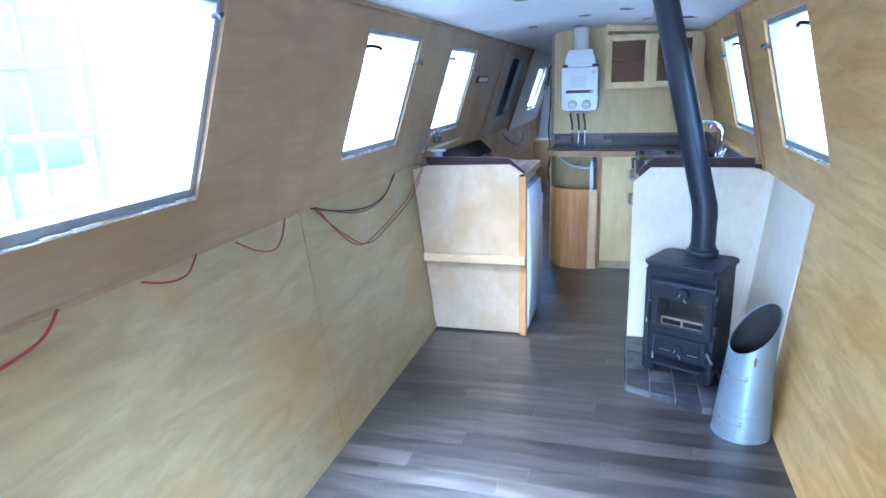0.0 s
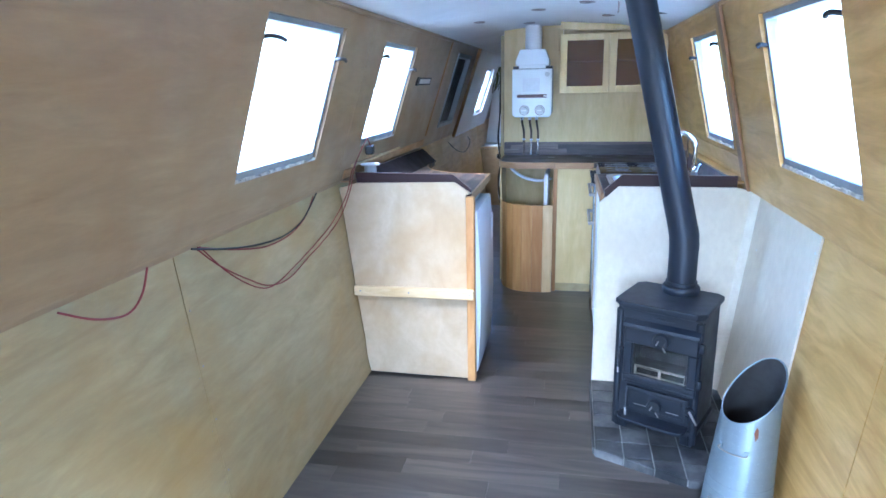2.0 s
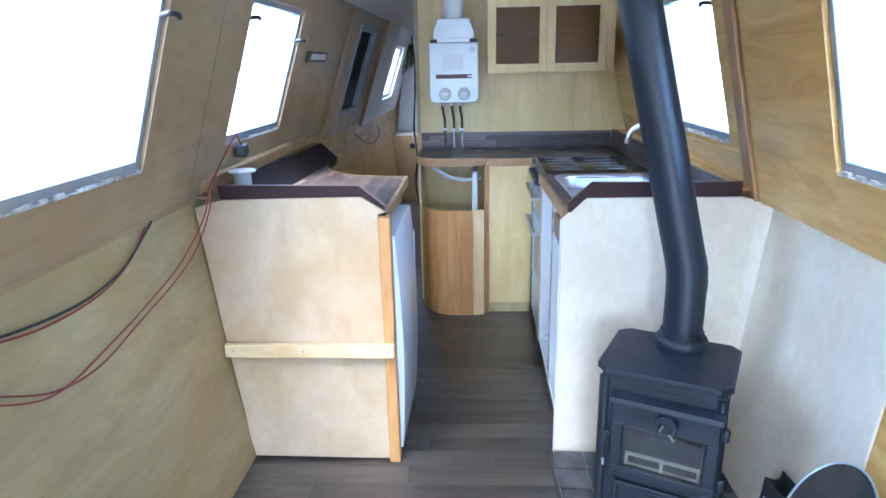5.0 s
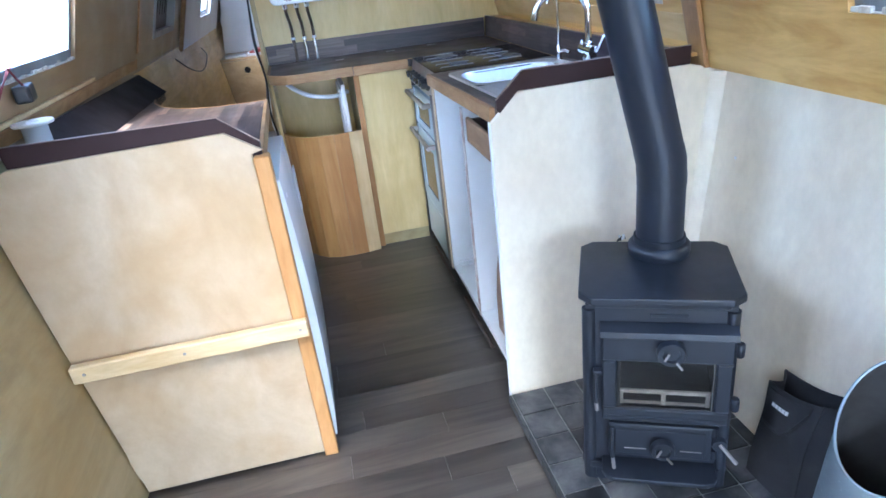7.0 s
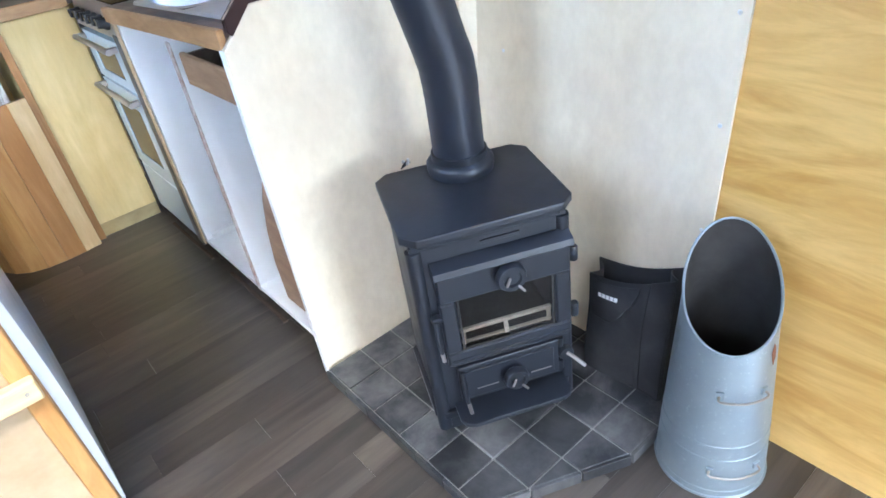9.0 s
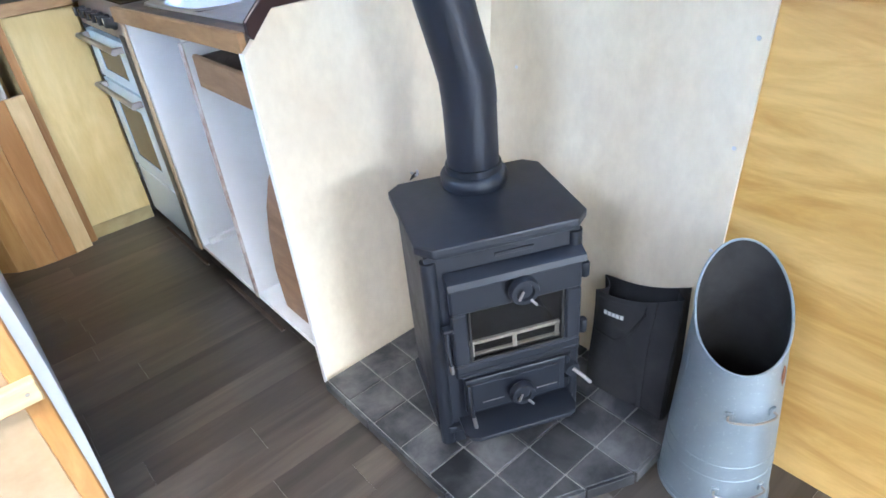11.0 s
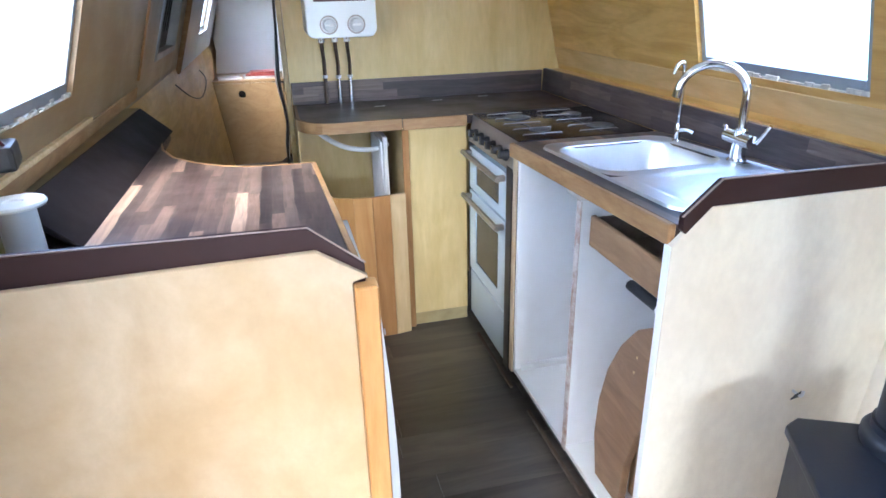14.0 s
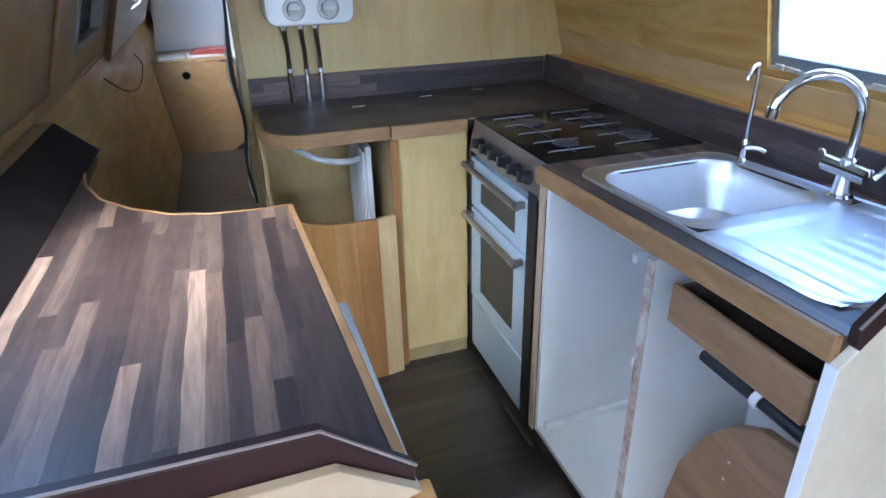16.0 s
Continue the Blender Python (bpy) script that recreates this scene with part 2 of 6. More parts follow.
ZINC = plain("galvanised_steel", (0.27, 0.32, 0.35), 0.42, 0.5, dirt=0.55, scale=7, bump=0.06, dirt_colour=(0.19, 0.23, 0.26), speck=0.2)
SOOT_DARK = plain("dark_sooty_brown", (0.026, 0.023, 0.021), 0.8, 0.0, dirt=0.6, scale=14, bump=0.2)
RUST = plain("rust_spot", (0.22, 0.09, 0.045), 0.8, dirt=0.5)
STEEL = plain("brushed_steel", (0.80, 0.81, 0.83), 0.36, 1.0, dirt=0.25, bump=0.02)
HOB_STEEL = plain("dull_burner_metal", (0.10, 0.10, 0.10), 0.3, 0.6, dirt=0.3)
CHROME = plain("chrome", (0.78, 0.79, 0.8), 0.08, 1.0, dirt=0.1, bump=0)
HANDLE_STEEL = plain("grey_handle_metal", (0.36, 0.33, 0.31), 0.35, 0.8, dirt=0.2, bump=0)
COPPER_GREY = plain("tarnished_pipe", (0.42, 0.38, 0.34), 0.3, 0.9, dirt=0.4)
DULL_PIPE = plain("dark_tarnished_copper", (0.16, 0.115, 0.085), 0.34, 0.8, dirt=0.6, scale=30, dirt_colour=(0.05, 0.045, 0.04))
BLACK = plain("black_plastic", (0.02, 0.02, 0.022), 0.42, dirt=0.3, bump=0.03)
BLACK_GLASS = plain("black_hob_glass", (0.012, 0.010, 0.010), 0.12, dirt=0.3, bump=0)
FABRIC = plain("black_canvas", (0.014, 0.014, 0.017), 0.85, dirt=0.75, scale=11, bump=0.5, dirt_colour=(0.050, 0.048, 0.050), speck=0.08)
ALU = plain("window_aluminium", (0.36, 0.39, 0.42), 0.42, 0.5, dirt=0.35, scale=9)
FOAM = plain("crumbling_white_sealant", (0.62, 0.60, 0.55), 0.9, dirt=0.9, scale=28, bump=0.8, dirt_colour=(0.28, 0.24, 0.19))
RED = plain("red_cable", (0.22, 0.02, 0.02), 0.45, dirt=0.1, bump=0)
GREY_PLASTIC = plain("pale_grey_plastic", (0.55, 0.56, 0.57), 0.35, dirt=0.15)
BADGE = plain("white_label", (0.75, 0.75, 0.75), 0.5, dirt=0.05, bump=0)
MAROON = plain("maroon_panel", (0.055, 0.010, 0.010), 0.3, dirt=0.1, bump=0)
ASH = plain("pale_ash_bars", (0.60, 0.55, 0.47), 0.9, dirt=0.6, scale=30)
PAPER_A = plain("magazine_cover", (0.30, 0.06, 0.05), 0.4, dirt=0.3, scale=20)
PAPER_B = plain("paper_edges", (0.55, 0.57, 0.6), 0.6, dirt=0.5, scale=30)
LEAF = plain("dark_strap_green", (0.05, 0.07, 0.02), 0.6, dirt=0.6, scale=30, dirt_colour=(0.25, 0.22, 0.03))
GLASS, gn, gk, gb = material("window_glass", 0.03)
thin, gloss, mixer = gn.new("ShaderNodeBsdfTransparent"), gn.new("ShaderNodeBsdfGlossy"), gn.new("ShaderNodeMixShader")
thin.inputs["Color"].default_value = (0.95, 0.97, 0.97, 1)
gloss.inputs["Roughness"].default_value = 0.02
mixer.inputs["Fac"].default_value = 0.06
gk.new(thin.outputs[0], mixer.inputs[1])
gk.new(gloss.outputs[0], mixer.inputs[2])
gk.new(mixer.outputs[0], gn["Material Output"].inputs["Surface"])
gn.remove(gb)
SMOKED = plain("smoked_oven_glass", (0.06, 0.06, 0.055), 0.08, dirt=0.2, bump=0)
for dark_gloss in (SMOKED, BLACK_GLASS, UPSTAND_BLACK):
    dark_gloss.node_tree.nodes["Principled BSDF"].inputs["Specular IOR Level"].default_value = 0.22
SOOT_GLASS = glassy("sooty_stove_glass", (0.80, 0.77, 0.74), 0.08)
CUP_GLASS = GLASS.copy()
CUP_GLASS.name = "cupboard_glass"
for nd in CUP_GLASS.node_tree.nodes:
    if nd.type == "BSDF_TRANSPARENT":
        nd.inputs["Color"].default_value = (0.74, 0.65, 0.55, 1)
    elif nd.type == "MIX_SHADER":
        nd.inputs["Fac"].default_value = 0.02
    elif nd.type == "BSDF_GLOSSY":
        nd.inputs["Roughness"].default_value = 0.35
CONCRETE = plain("yard_concrete", (0.50, 0.49, 0.46), 0.85, dirt=0.5, scale=0.6, bump=0.2)
TARP = plain("teal_tarpaulin", (0.27, 0.47, 0.43), 0.5, dirt=0.4, scale=2)
YARD_STEEL = plain("scaffold_steel", (0.34, 0.34, 0.33), 0.6, 0.0, dirt=0.5)
BLUE = plain("blue_hose", (0.012, 0.05, 0.07), 0.5, dirt=0.4)
BRICK_FAR = plain("pale_shed_wall", (0.30, 0.31, 0.31), 0.8, dirt=0.4, scale=1)


# ---- building helpers ----
def box(x0, x1, y0, y1, z0, z1, bevel=0.0, seg=1, bm=None):
    own = bm is None
    b = bmesh.new()
    m = Matrix.Translation(((x0 + x1) / 2, (y0 + y1) / 2, (z0 + z1) / 2)) @ Matrix.Diagonal((abs(x1 - x0), abs(y1 - y0), abs(z1 - z0), 1))
    bmesh.ops.create_cube(b, size=1, matrix=m)
    if bevel:
        bmesh.ops.bevel(b, geom=list(b.edges), offset=bevel, segments=seg, affect="EDGES", profile=0.6)
    return b if own else join(bm, b)


def join(bm, other):
    me = bpy.data.meshes.new("tmp")
    other.to_mesh(me)
    other.free()
    bm.from_mesh(me)
    bpy.data.meshes.remove(me)
    return bm


def poly(points, direction, bevel=0.0, seg=1):
    """A flat polygon of 3D points, thickened along direction."""
    b = bmesh.new()
    f = b.faces.new([b.verts.new(p) for p in points])
    ex = bmesh.ops.extrude_face_region(b, geom=[f])
    bmesh.ops.translate(b, verts=[v for v in ex["geom"] if isinstance(v, bmesh.types.BMVert)], vec=direction)
    bmesh.ops.recalc_face_normals(b, faces=b.faces)
    if bevel:
        bmesh.ops.bevel(b, geom=list(b.edges), offset=bevel, segments=seg, affect="EDGES", profile=0.6)
    return b


def sweep(points, r, sides=8, smooth=0, caps=True, taper=1.0):
    """A round bar along points; smooth adds rounded steps between them."""
    pts = [Vector(p) for p in points]
    if smooth:
        q = []
        for i in range(len(pts) - 1):
            p0, p1, p2, p3 = pts[max(i - 1, 0)], pts[i], pts[i + 1], pts[min(i + 2, len(pts) - 1)]
            for j in range(smooth):
                t = j / smooth
                q.append(0.5 * ((2 * p1) + (p2 - p0) * t + (2 * p0 - 5 * p1 + 4 * p2 - p3) * t * t + (3 * p1 - p0 - 3 * p2 + p3) * t ** 3))
        pts = q + [pts[-1]]
    b = bmesh.new()
    rings, up = [], None
    for i, p in enumerate(pts):
        d = (pts[min(i + 1, len(pts) - 1)] - pts[max(i - 1, 0)]).normalized()
        if up is None:
            up = d.orthogonal().normalized()
        up = (up - d * up.dot(d)).normalized()
        side = d.cross(up)
        rr = r * (1 + (taper - 1) * i / max(1, len(pts) - 1))
        rings.append([b.verts.new(p + rr * (math.cos(a) * up + math.sin(a) * side)) for a in [2 * math.pi * j / sides for j in range(sides)]])
    for a, c in zip(rings, rings[1:]):
        for j in range(sides):
            b.faces.new((a[j], a[(j + 1) % sides], c[(j + 1) % sides], c[j]))
    if caps:
        b.faces.new(rings[0][::-1])
        b.faces.new(rings[-1])
    bmesh.ops.recalc_face_normals(b, faces=b.faces)
    return b


def lathe(profile, centre, axis=(0, 0, 1), sides=24, close=False):
    """A turned form: profile of (radius, height) about an axis from centre."""
    d = Vector(axis).normalized()
    u = d.orthogonal().normalized()
    w = d.cross(u)
    b = bmesh.new()
    rings = []
    for r, h in profile:
        rings.append([b.verts.new(Vector(centre) + d * h + max(r, 0.0004) * (math.cos(a) * u + math.sin(a) * w)) for a in [2 * math.pi * j / sides for j in range(sides)]])
    for a, c in zip(rings, rings[1:]):
        for j in range(sides):
            b.faces.new((a[j], a[(j + 1) % sides], c[(j + 1) % sides], c[j]))
    if close:
        b.faces.new(rings[0][::-1])
        b.faces.new(rings[-1])
    bmesh.ops.recalc_face_normals(b, faces=b.faces)
    return b


def mesh_of(name, bm, mat, smooth=False):
    me = bpy.data.meshes.new(name)
    bm.to_mesh(me)
    bm.free()
    me.materials.append(mat)
    if smooth:
        for p in me.polygons:
            p.use_smooth = True
        me.set_sharp_from_angle(angle=radians(40))
    return me


def thing(name, at, label, category, group="", kind=""):
    """An empty at the base of a thing; its parts are built in world metres."""
    ob = new(name)
    ob.empty_display_size = 0.05
    ob.matrix_basis = Matrix.Translation(at)
    return tagged(ob, label, category, group, kind)


def part(name, bm, mat, parent, label="", smooth=False):
    ob = new(name, mesh_of(name, bm, mat, smooth))
    ob.parent = parent
    if parent.data is None:
        ob.matrix_parent_inverse = parent.matrix_basis.inverted()
    return tagged(ob, label) if label else ob


def single(name, bm, mat, label, category, group="", kind="", smooth=False):
    return tagged(new(name, mesh_of(name, bm, mat, smooth)), label, category, group, kind)


def ribbon(points, width, z0, h):
    """One bent strip along a flat line of (x, y), width to its left side."""
    pts = [Vector((x, y, 0)) for x, y in points]
    q = bmesh.new()
    rows = []
    for i, p in enumerate(pts):
        d = (pts[min(i + 1, len(pts) - 1)] - pts[max(i - 1, 0)]).normalized()
        o = p + Vector((-d.y, d.x, 0)) * width
        rows.append([q.verts.new((v.x, v.y, z)) for v, z in ((p, z0), (p, z0 + h), (o, z0 + h), (o, z0))])
    for r0, r1 in zip(rows, rows[1:]):
        for i in range(4):
            q.faces.new((r0[i], r0[(i + 1) % 4], r1[(i + 1) % 4], r1[i]))
    q.faces.new(rows[0])
    q.faces.new(rows[-1][::-1])
    bmesh.ops.recalc_face_normals(q, faces=q.faces)
    return q


def turned(bm, at, rz):
    """Bring a form built about the origin to its place, turned by rz degrees."""
    bmesh.ops.transform(bm, matrix=pose(*at, 0, 0, rz), verts=bm.verts)
    return bm


# ---- the cabin's shell ----
Y0, Y1 = -1.6, 9.4
GUN, EAVE, CROWN = 0.94, 1.69, 1.775


def left_low(z):
    return -0.845 - 0.117 * z


def left_up(z):
    return -0.962 + 0.336 * (z - GUN)


def right_low(z):
    return 0.80 + 0.105 * z


def right_up(z):
    return 0.853 - 0.240 * (z - GUN)


def roof(x):
    c = (left_up(EAVE) + right_up(EAVE)) / 2
    h = (right_up(EAVE) - left_up(EAVE)) / 2
    return CROWN - (CROWN - EAVE) * min(1.0, abs((x - c) / h)) ** 2


def sheet(ys, zs, holes, fx, thick, bow=0.0):
    """A leaning wall sheet over a grid of y and z with openings through it; thick > 0 goes outward to +x."""
    b = bmesh.new()
    front = {(i, j): b.verts.new((fx(z), y, z)) for i, y in enumerate(ys) for j, z in enumerate(zs)}
    back = {(i, j): b.verts.new((fx(z) + thick, y, z)) for i, y in enumerate(ys) for j, z in enumerate(zs)}
    cells = set()
    for i in range(len(ys) - 1):
        for j in range(len(zs) - 1):
            cy, cz = (ys[i] + ys[i + 1]) / 2, (zs[j] + zs[j + 1]) / 2
            if not any(a < cy < c and d < cz < e for a, c, d, e in holes):
                cells.add((i, j))
    for i, j in cells:
        q = [(i, j), (i + 1, j), (i + 1, j + 1), (i, j + 1)]
        b.faces.new([front[k] for k in q])
        b.faces.new([back[k] for k in q[::-1]])
        for (da, db), (e0, e1) in (((0, -1), (0, 1)), ((1, 0), (1, 2)), ((0, 1), (2, 3)), ((-1, 0), (3, 0))):
            if (i + da, j + db) not in cells:
                b.faces.new((front[q[e1]], front[q[e0]], back[q[e0]], back[q[e1]]))
    bmesh.ops.recalc_face_normals(b, faces=b.faces)
    loose = [v for v in b.verts if not v.link_faces]
    bmesh.ops.delete(b, geom=loose, context="VERTS")
    return b


# openings: y from, y to, z from, z to
LEFT_WINDOWS = [(0.95, 1.99, 1.125, 1.625), (2.89, 3.53, 1.115, 1.615), (4.08, 4.69, 1.115, 1.60)]
LOUVRE = (5.95, 6.55, 1.07, 1.62)
FAR_WINDOW = (7.65, 8.25, 1.08, 1.54)
RIGHT_WINDOWS = [(2.80, 3.45, 1.105, 1.60), (4.10, 4.70, 1.095, 1.60), (8.3, 8.52, 1.2, 1.5)]
left_holes = LEFT_WINDOWS + [LOUVRE, FAR_WINDOW]


def cuts(holes, a, b, lo, hi):
    ys = sorted({a, b, *[v for h in holes for v in h[:2]]})
    zs = sorted({lo, hi, *[v for h in holes for v in h[2:]]})
    return [y for y in ys if a <= y <= b], zs


wall_left = thing("wall_left", (-0.9, 4, 0), "leaning cabin side lined with varnished plywood sheets", "wall", kind="structure")
ply_joints = [Y0, 2.62, 5.42, Y1]
for a, b_ in zip(ply_joints, ply_joints[1:]):
    part("panel", sheet([a + 0.002, b_ - 0.002], [0.0, 0.47, GUN + 0.03], [], left_low, -0.02), PLY_GOLD if a > 5 else PLY_PALE, wall_left, "plywood lining sheet below the gunwale")
up_joints = [Y0, 3.86, 5.60, Y1]
for a, b_ in zip(up_joints, up_joints[1:]):
    hs = [h for h in left_holes if a < (h[0] + h[1]) / 2 < b_]
    ys, zs = cuts(hs, a + 0.0015, b_ - 0.0015, GUN, EAVE + 0.02)
    part("panel", sheet(ys, zs, hs, left_up, -0.016), PLY_SIDE, wall_left, "brown plywood lining sheet with window openings")
for zz in (0.10, 0.27, 0.44, 0.61, 0.78):
    for dy in (-0.012, 0.014):
        part("screw", lathe([(0.0, 0.0016), (0.0035, 0.0012), (0.004, 0.0)], (left_low(zz), 2.62 + dy, zz + dy), (1, 0, 0.12), 8), HANDLE_STEEL, wall_left)
wall_right = thing("wall_right", (0.85, 4, 0), "leaning cabin side lined with golden varnished plywood", "wall", kind="structure")
for a, b_ in ((Y0, 2.72), (2.72, Y1)):
    part("panel", sheet([a + 0.002, b_ - 0.002], [0.0, 0.47, GUN + 0.03], [], right_low, 0.02), PLY_GOLD, wall_right, "golden plywood sheet below the gunwale")
for a, b_ in ((Y0, 3.94), (3.94, Y1)):
    hs = [h for h in RIGHT_WINDOWS if a < (h[0] + h[1]) / 2 < b_]
    ys, zs = cuts(hs, a + 0.0015, b_ - 0.0015, GUN, EAVE + 0.02)
    part("panel", sheet(ys, zs, hs, right_up, 0.016), PLY_GOLD, wall_right, "golden plywood sheet with window openings")
# the steel hull outside the lining, with the same openings
hull_ys, hull_zs = cuts(left_holes, Y0, Y1, GUN + 0.02, EAVE + 0.06)
single("wall_outer_left", sheet(hull_ys, hull_zs, left_holes, lambda z: left_up(z) - 0.022, -0.03), BLACK, "dark painted steel cabin side", "wall", kind="structure")
hull_ys, hull_zs = cuts(RIGHT_WINDOWS, Y0, Y1, GUN + 0.02, EAVE + 0.06)
single("wall_outer_right", sheet(hull_ys, hull_zs, RIGHT_WINDOWS, lambda z: right_up(z) + 0.022, 0.03), BLACK, "dark painted steel cabin side", "wall", kind="structure")
single("wall_hull_left", sheet([Y0, Y1], [-0.6, 0.99], [], lambda z: -1.02, -0.02), BLACK, "black steel hull side below the cabin", "wall", kind="structure")
single("wall_hull_right", sheet([Y0, Y1], [-0.6, 0.99], [], lambda z: 0.98, 0.02), BLACK, "black steel hull side below the cabin", "wall", kind="structure")
# gunwale ledges close the gap between upper and lower lining
single("gunwale_left", box(-1.03, -0.950, Y0, Y1, GUN + 0.031, GUN + 0.045), PLY_SIDE, "plywood gunwale ledge", "trim", kind="structure")
single("gunwale_right", box(0.856, 1.0, Y0, Y1, GUN + 0.003, GUN + 0.015), PLY_GOLD, "plywood gunwale ledge", "trim", kind="structure")

# ceiling: one curved skin in boards, with thickness
cb = bmesh.new()
xs = [left_up(EAVE) - 0.03 + i * (right_up(EAVE) - left_up(EAVE) + 0.06) / 16 for i in range(17)]
ceil_cuts = [Y0, -0.35, 0.88, 2.10, 3.30, 4.50, 5.72, 6.95, 8.2, Y1]
for a, b_ in zip(ceil_cuts, ceil_cuts[1:]):
    lo = [[cb.verts.new((x, y, roof(x))) for x in xs] for y in (a + 0.002, b_ - 0.002)]
    hi = [[cb.verts.new((x, y, roof(x) + 0.02)) for x in xs] for y in (a + 0.002, b_ - 0.002)]
    for i in range(16):
        cb.faces.new((lo[0][i], lo[1][i], lo[1][i + 1], lo[0][i + 1]))
        cb.faces.new((hi[0][i], hi[0][i + 1], hi[1][i + 1], hi[1][i]))
        cb.faces.new((lo[0][i], lo[0][i + 1], hi[0][i + 1], hi[0][i]))
        cb.faces.new((lo[1][i + 1], lo[1][i], hi[1][i], hi[1][i + 1]))
    cb.faces.new((lo[0][0], hi[0][0], hi[1][0], lo[1][0]))
    cb.faces.new((lo[0][16], lo[1][16], hi[1][16], hi[0][16]))
bmesh.ops.recalc_face_normals(cb, faces=cb.faces)
single("ceiling", cb, CEIL_PAINT, "white painted curved board ceiling with cross seams", "ceiling", kind="structure", smooth=True)
rb = bmesh.new()
for i in range(16):
    rb.faces.new([rb.verts.new(p) for p in ((xs[i], Y0, roof(xs[i]) + 0.05), (xs[i + 1], Y0, roof(xs[i + 1]) + 0.05), (xs[i + 1], Y1, roof(xs[i + 1]) + 0.05), (xs[i], Y1, roof(xs[i]) + 0.05))])
bmesh.ops.remove_doubles(rb, verts=rb.verts, dist=0.0005)
bmesh.ops.solidify(rb, geom=list(rb.faces), thickness=-0.01)
single("roof", rb, BLACK, "dark steel cabin roof", "roof", kind="structure")

# end walls: a plain bow bulkhead with a doorway behind the walk, and a far stern wall
def cross_wall(name, y, thick, x0, x1, z0, mat, label, hole=None):
    b = bmesh.new()
    n = 24
    for i in range(n):
        xa, xb = x0 + (x1 - x0) * i / n, x0 + (x1 - x0) * (i + 1) / n
        lo = z0
        if hole and hole[0] < (xa + xb) / 2 < hole[1]:
            lo = hole[2]
        q = [(xa, y, lo), (xb, y, lo), (xb, y, roof(xb) - 0.001), (xa, y, roof(xa) - 0.001)]
        join(b, poly(q, (0, thick, 0)))
    bmesh.ops.remove_doubles(b, verts=b.verts, dist=0.0002)
    return single(name, b, mat, label, "wall", kind="structure")


cross_wall("wall_bow", Y0, -0.03, -0.96, 0.90, 0.0, PLY_PALE, "plain plywood bow bulkhead with an open doorway", (-0.62, 0.58, 1.66))
cross_wall("wall_stern", Y1 - 0.03, 0.03, -0.98, 0.92, 0.0, WHITE_PAINT, "plain white stern bulkhead")
floor = single("floor", box(-0.97, 0.93, Y0 - 0.5, Y1, -0.06, -0.006), BLACK, "dark wood-effect laminate plank floor", "floor", kind="structure")

# ---- galley bulkhead and the passage beyond it ----
BULK = 5.765
galley_wall = bmesh.new()
for i in range(14):
    xa, xb = -0.375 + i * 1.255 / 14, -0.375 + (i + 1) * 1.255 / 14
    join(galley_wall, poly([(xa, BULK, 0), (xb, BULK, 0), (xb, BULK, roof(xb) - 0.001), (xa, BULK, roof(xa) - 0.001)], (0, 0.022, 0)))
bmesh.ops.remove_doubles(galley_wall, verts=galley_wall.verts, dist=0.0002)
single("wall_galley", galley_wall, VENEER, "beech-veneered galley bulkhead", "wall", kind="structure")
single("wall_passage", poly([(-0.375, BULK + 0.024, 0), (-0.375, 6.45, 0), (-0.375, 6.45, roof(-0.375) - 0.002), (-0.375, BULK + 0.024, roof(-0.375) - 0.002)], (0.02, 0, 0)), WHITE_PAINT, "white passage partition with a raw plywood edge", "wall", kind="structure")
single("trim_passage", box(-0.398, -0.376, BULK - 0.004, BULK + 0.05, 0.02, 1.72, 0.003), PLY_PALE, "plywood edge strip on the passage corner", "trim", kind="structure")
# end of the passage: veneer panel with a finger hole, shelf, white door over it
b = bmesh.new()
PX0, PX1, PY = -0.93, -0.375, 8.38
hole = (-0.712, 0.575, 0.028)
rows = []
for scale in (0.0, 0.25, 1.0):
    row = []
    for i in range(32):
        dx, dz = math.cos(2 * math.pi * i / 32), math.sin(2 * math.pi * i / 32)
        reach = min(((PX1 if dx > 0 else PX0) - hole[0]) / dx if abs(dx) > 1e-6 else 9.0, ((0.66 if dz > 0 else 0.0) - hole[1]) / dz if abs(dz) > 1e-6 else 9.0)
        r = hole[2] + (reach - hole[2]) * scale
        row.append(b.verts.new((hole[0] + r * dx, PY, hole[1] + r * dz)))
    rows.append(row)
for r0, r1 in zip(rows, rows[1:]):
    for i in range(32):
        b.faces.new((r0[i], r0[(i + 1) % 32], r1[(i + 1) % 32], r1[i]))
bmesh.ops.recalc_face_normals(b, faces=b.faces)
bmesh.ops.solidify(b, geom=list(b.faces), thickness=0.016)
step = thing("passage_step", (-0.65, 8.4, 0), "veneered plywood box front with a round finger hole", "cabinet", kind="")
part("front_panel", b, PLY_SIDE, step)
part("top", box(PX0, PX1, PY - 0.012, PY + 0.5, 0.662, 0.684, 0.003), PLY_SIDE, step)
# black sheet added behind the front, so the finger hole reads as shaded
part("inside", box(PX0, PX1, PY + 0.1, PY + 0.12, 0.0, 0.66), BLACK, step)
door = thing("door_1", (-0.62, 8.9, 0.68), "plain white painted door at the end of the passage", "door", kind="structure")
part("leaf", poly([(-0.93, 8.88, 0.686), (-0.375, 8.88, 0.686), (-0.375, 8.88, roof(-0.375) - 0.003), (-0.70, 8.88, roof(-0.70) - 0.003), (left_up(1.3), 8.88, 1.3)], (0, 0.03, 0)), WHITE_PAINT, door)
single("wall_passage_side", poly([(-0.374, 8.402, 0.0), (-0.374, 9.2, 0.0), (-0.374, 9.2, 1.70), (-0.374, 8.402, 1.70)], (0.02, 0, 0)), WHITE_PAINT, "white passage partition", "wall", kind="structure")


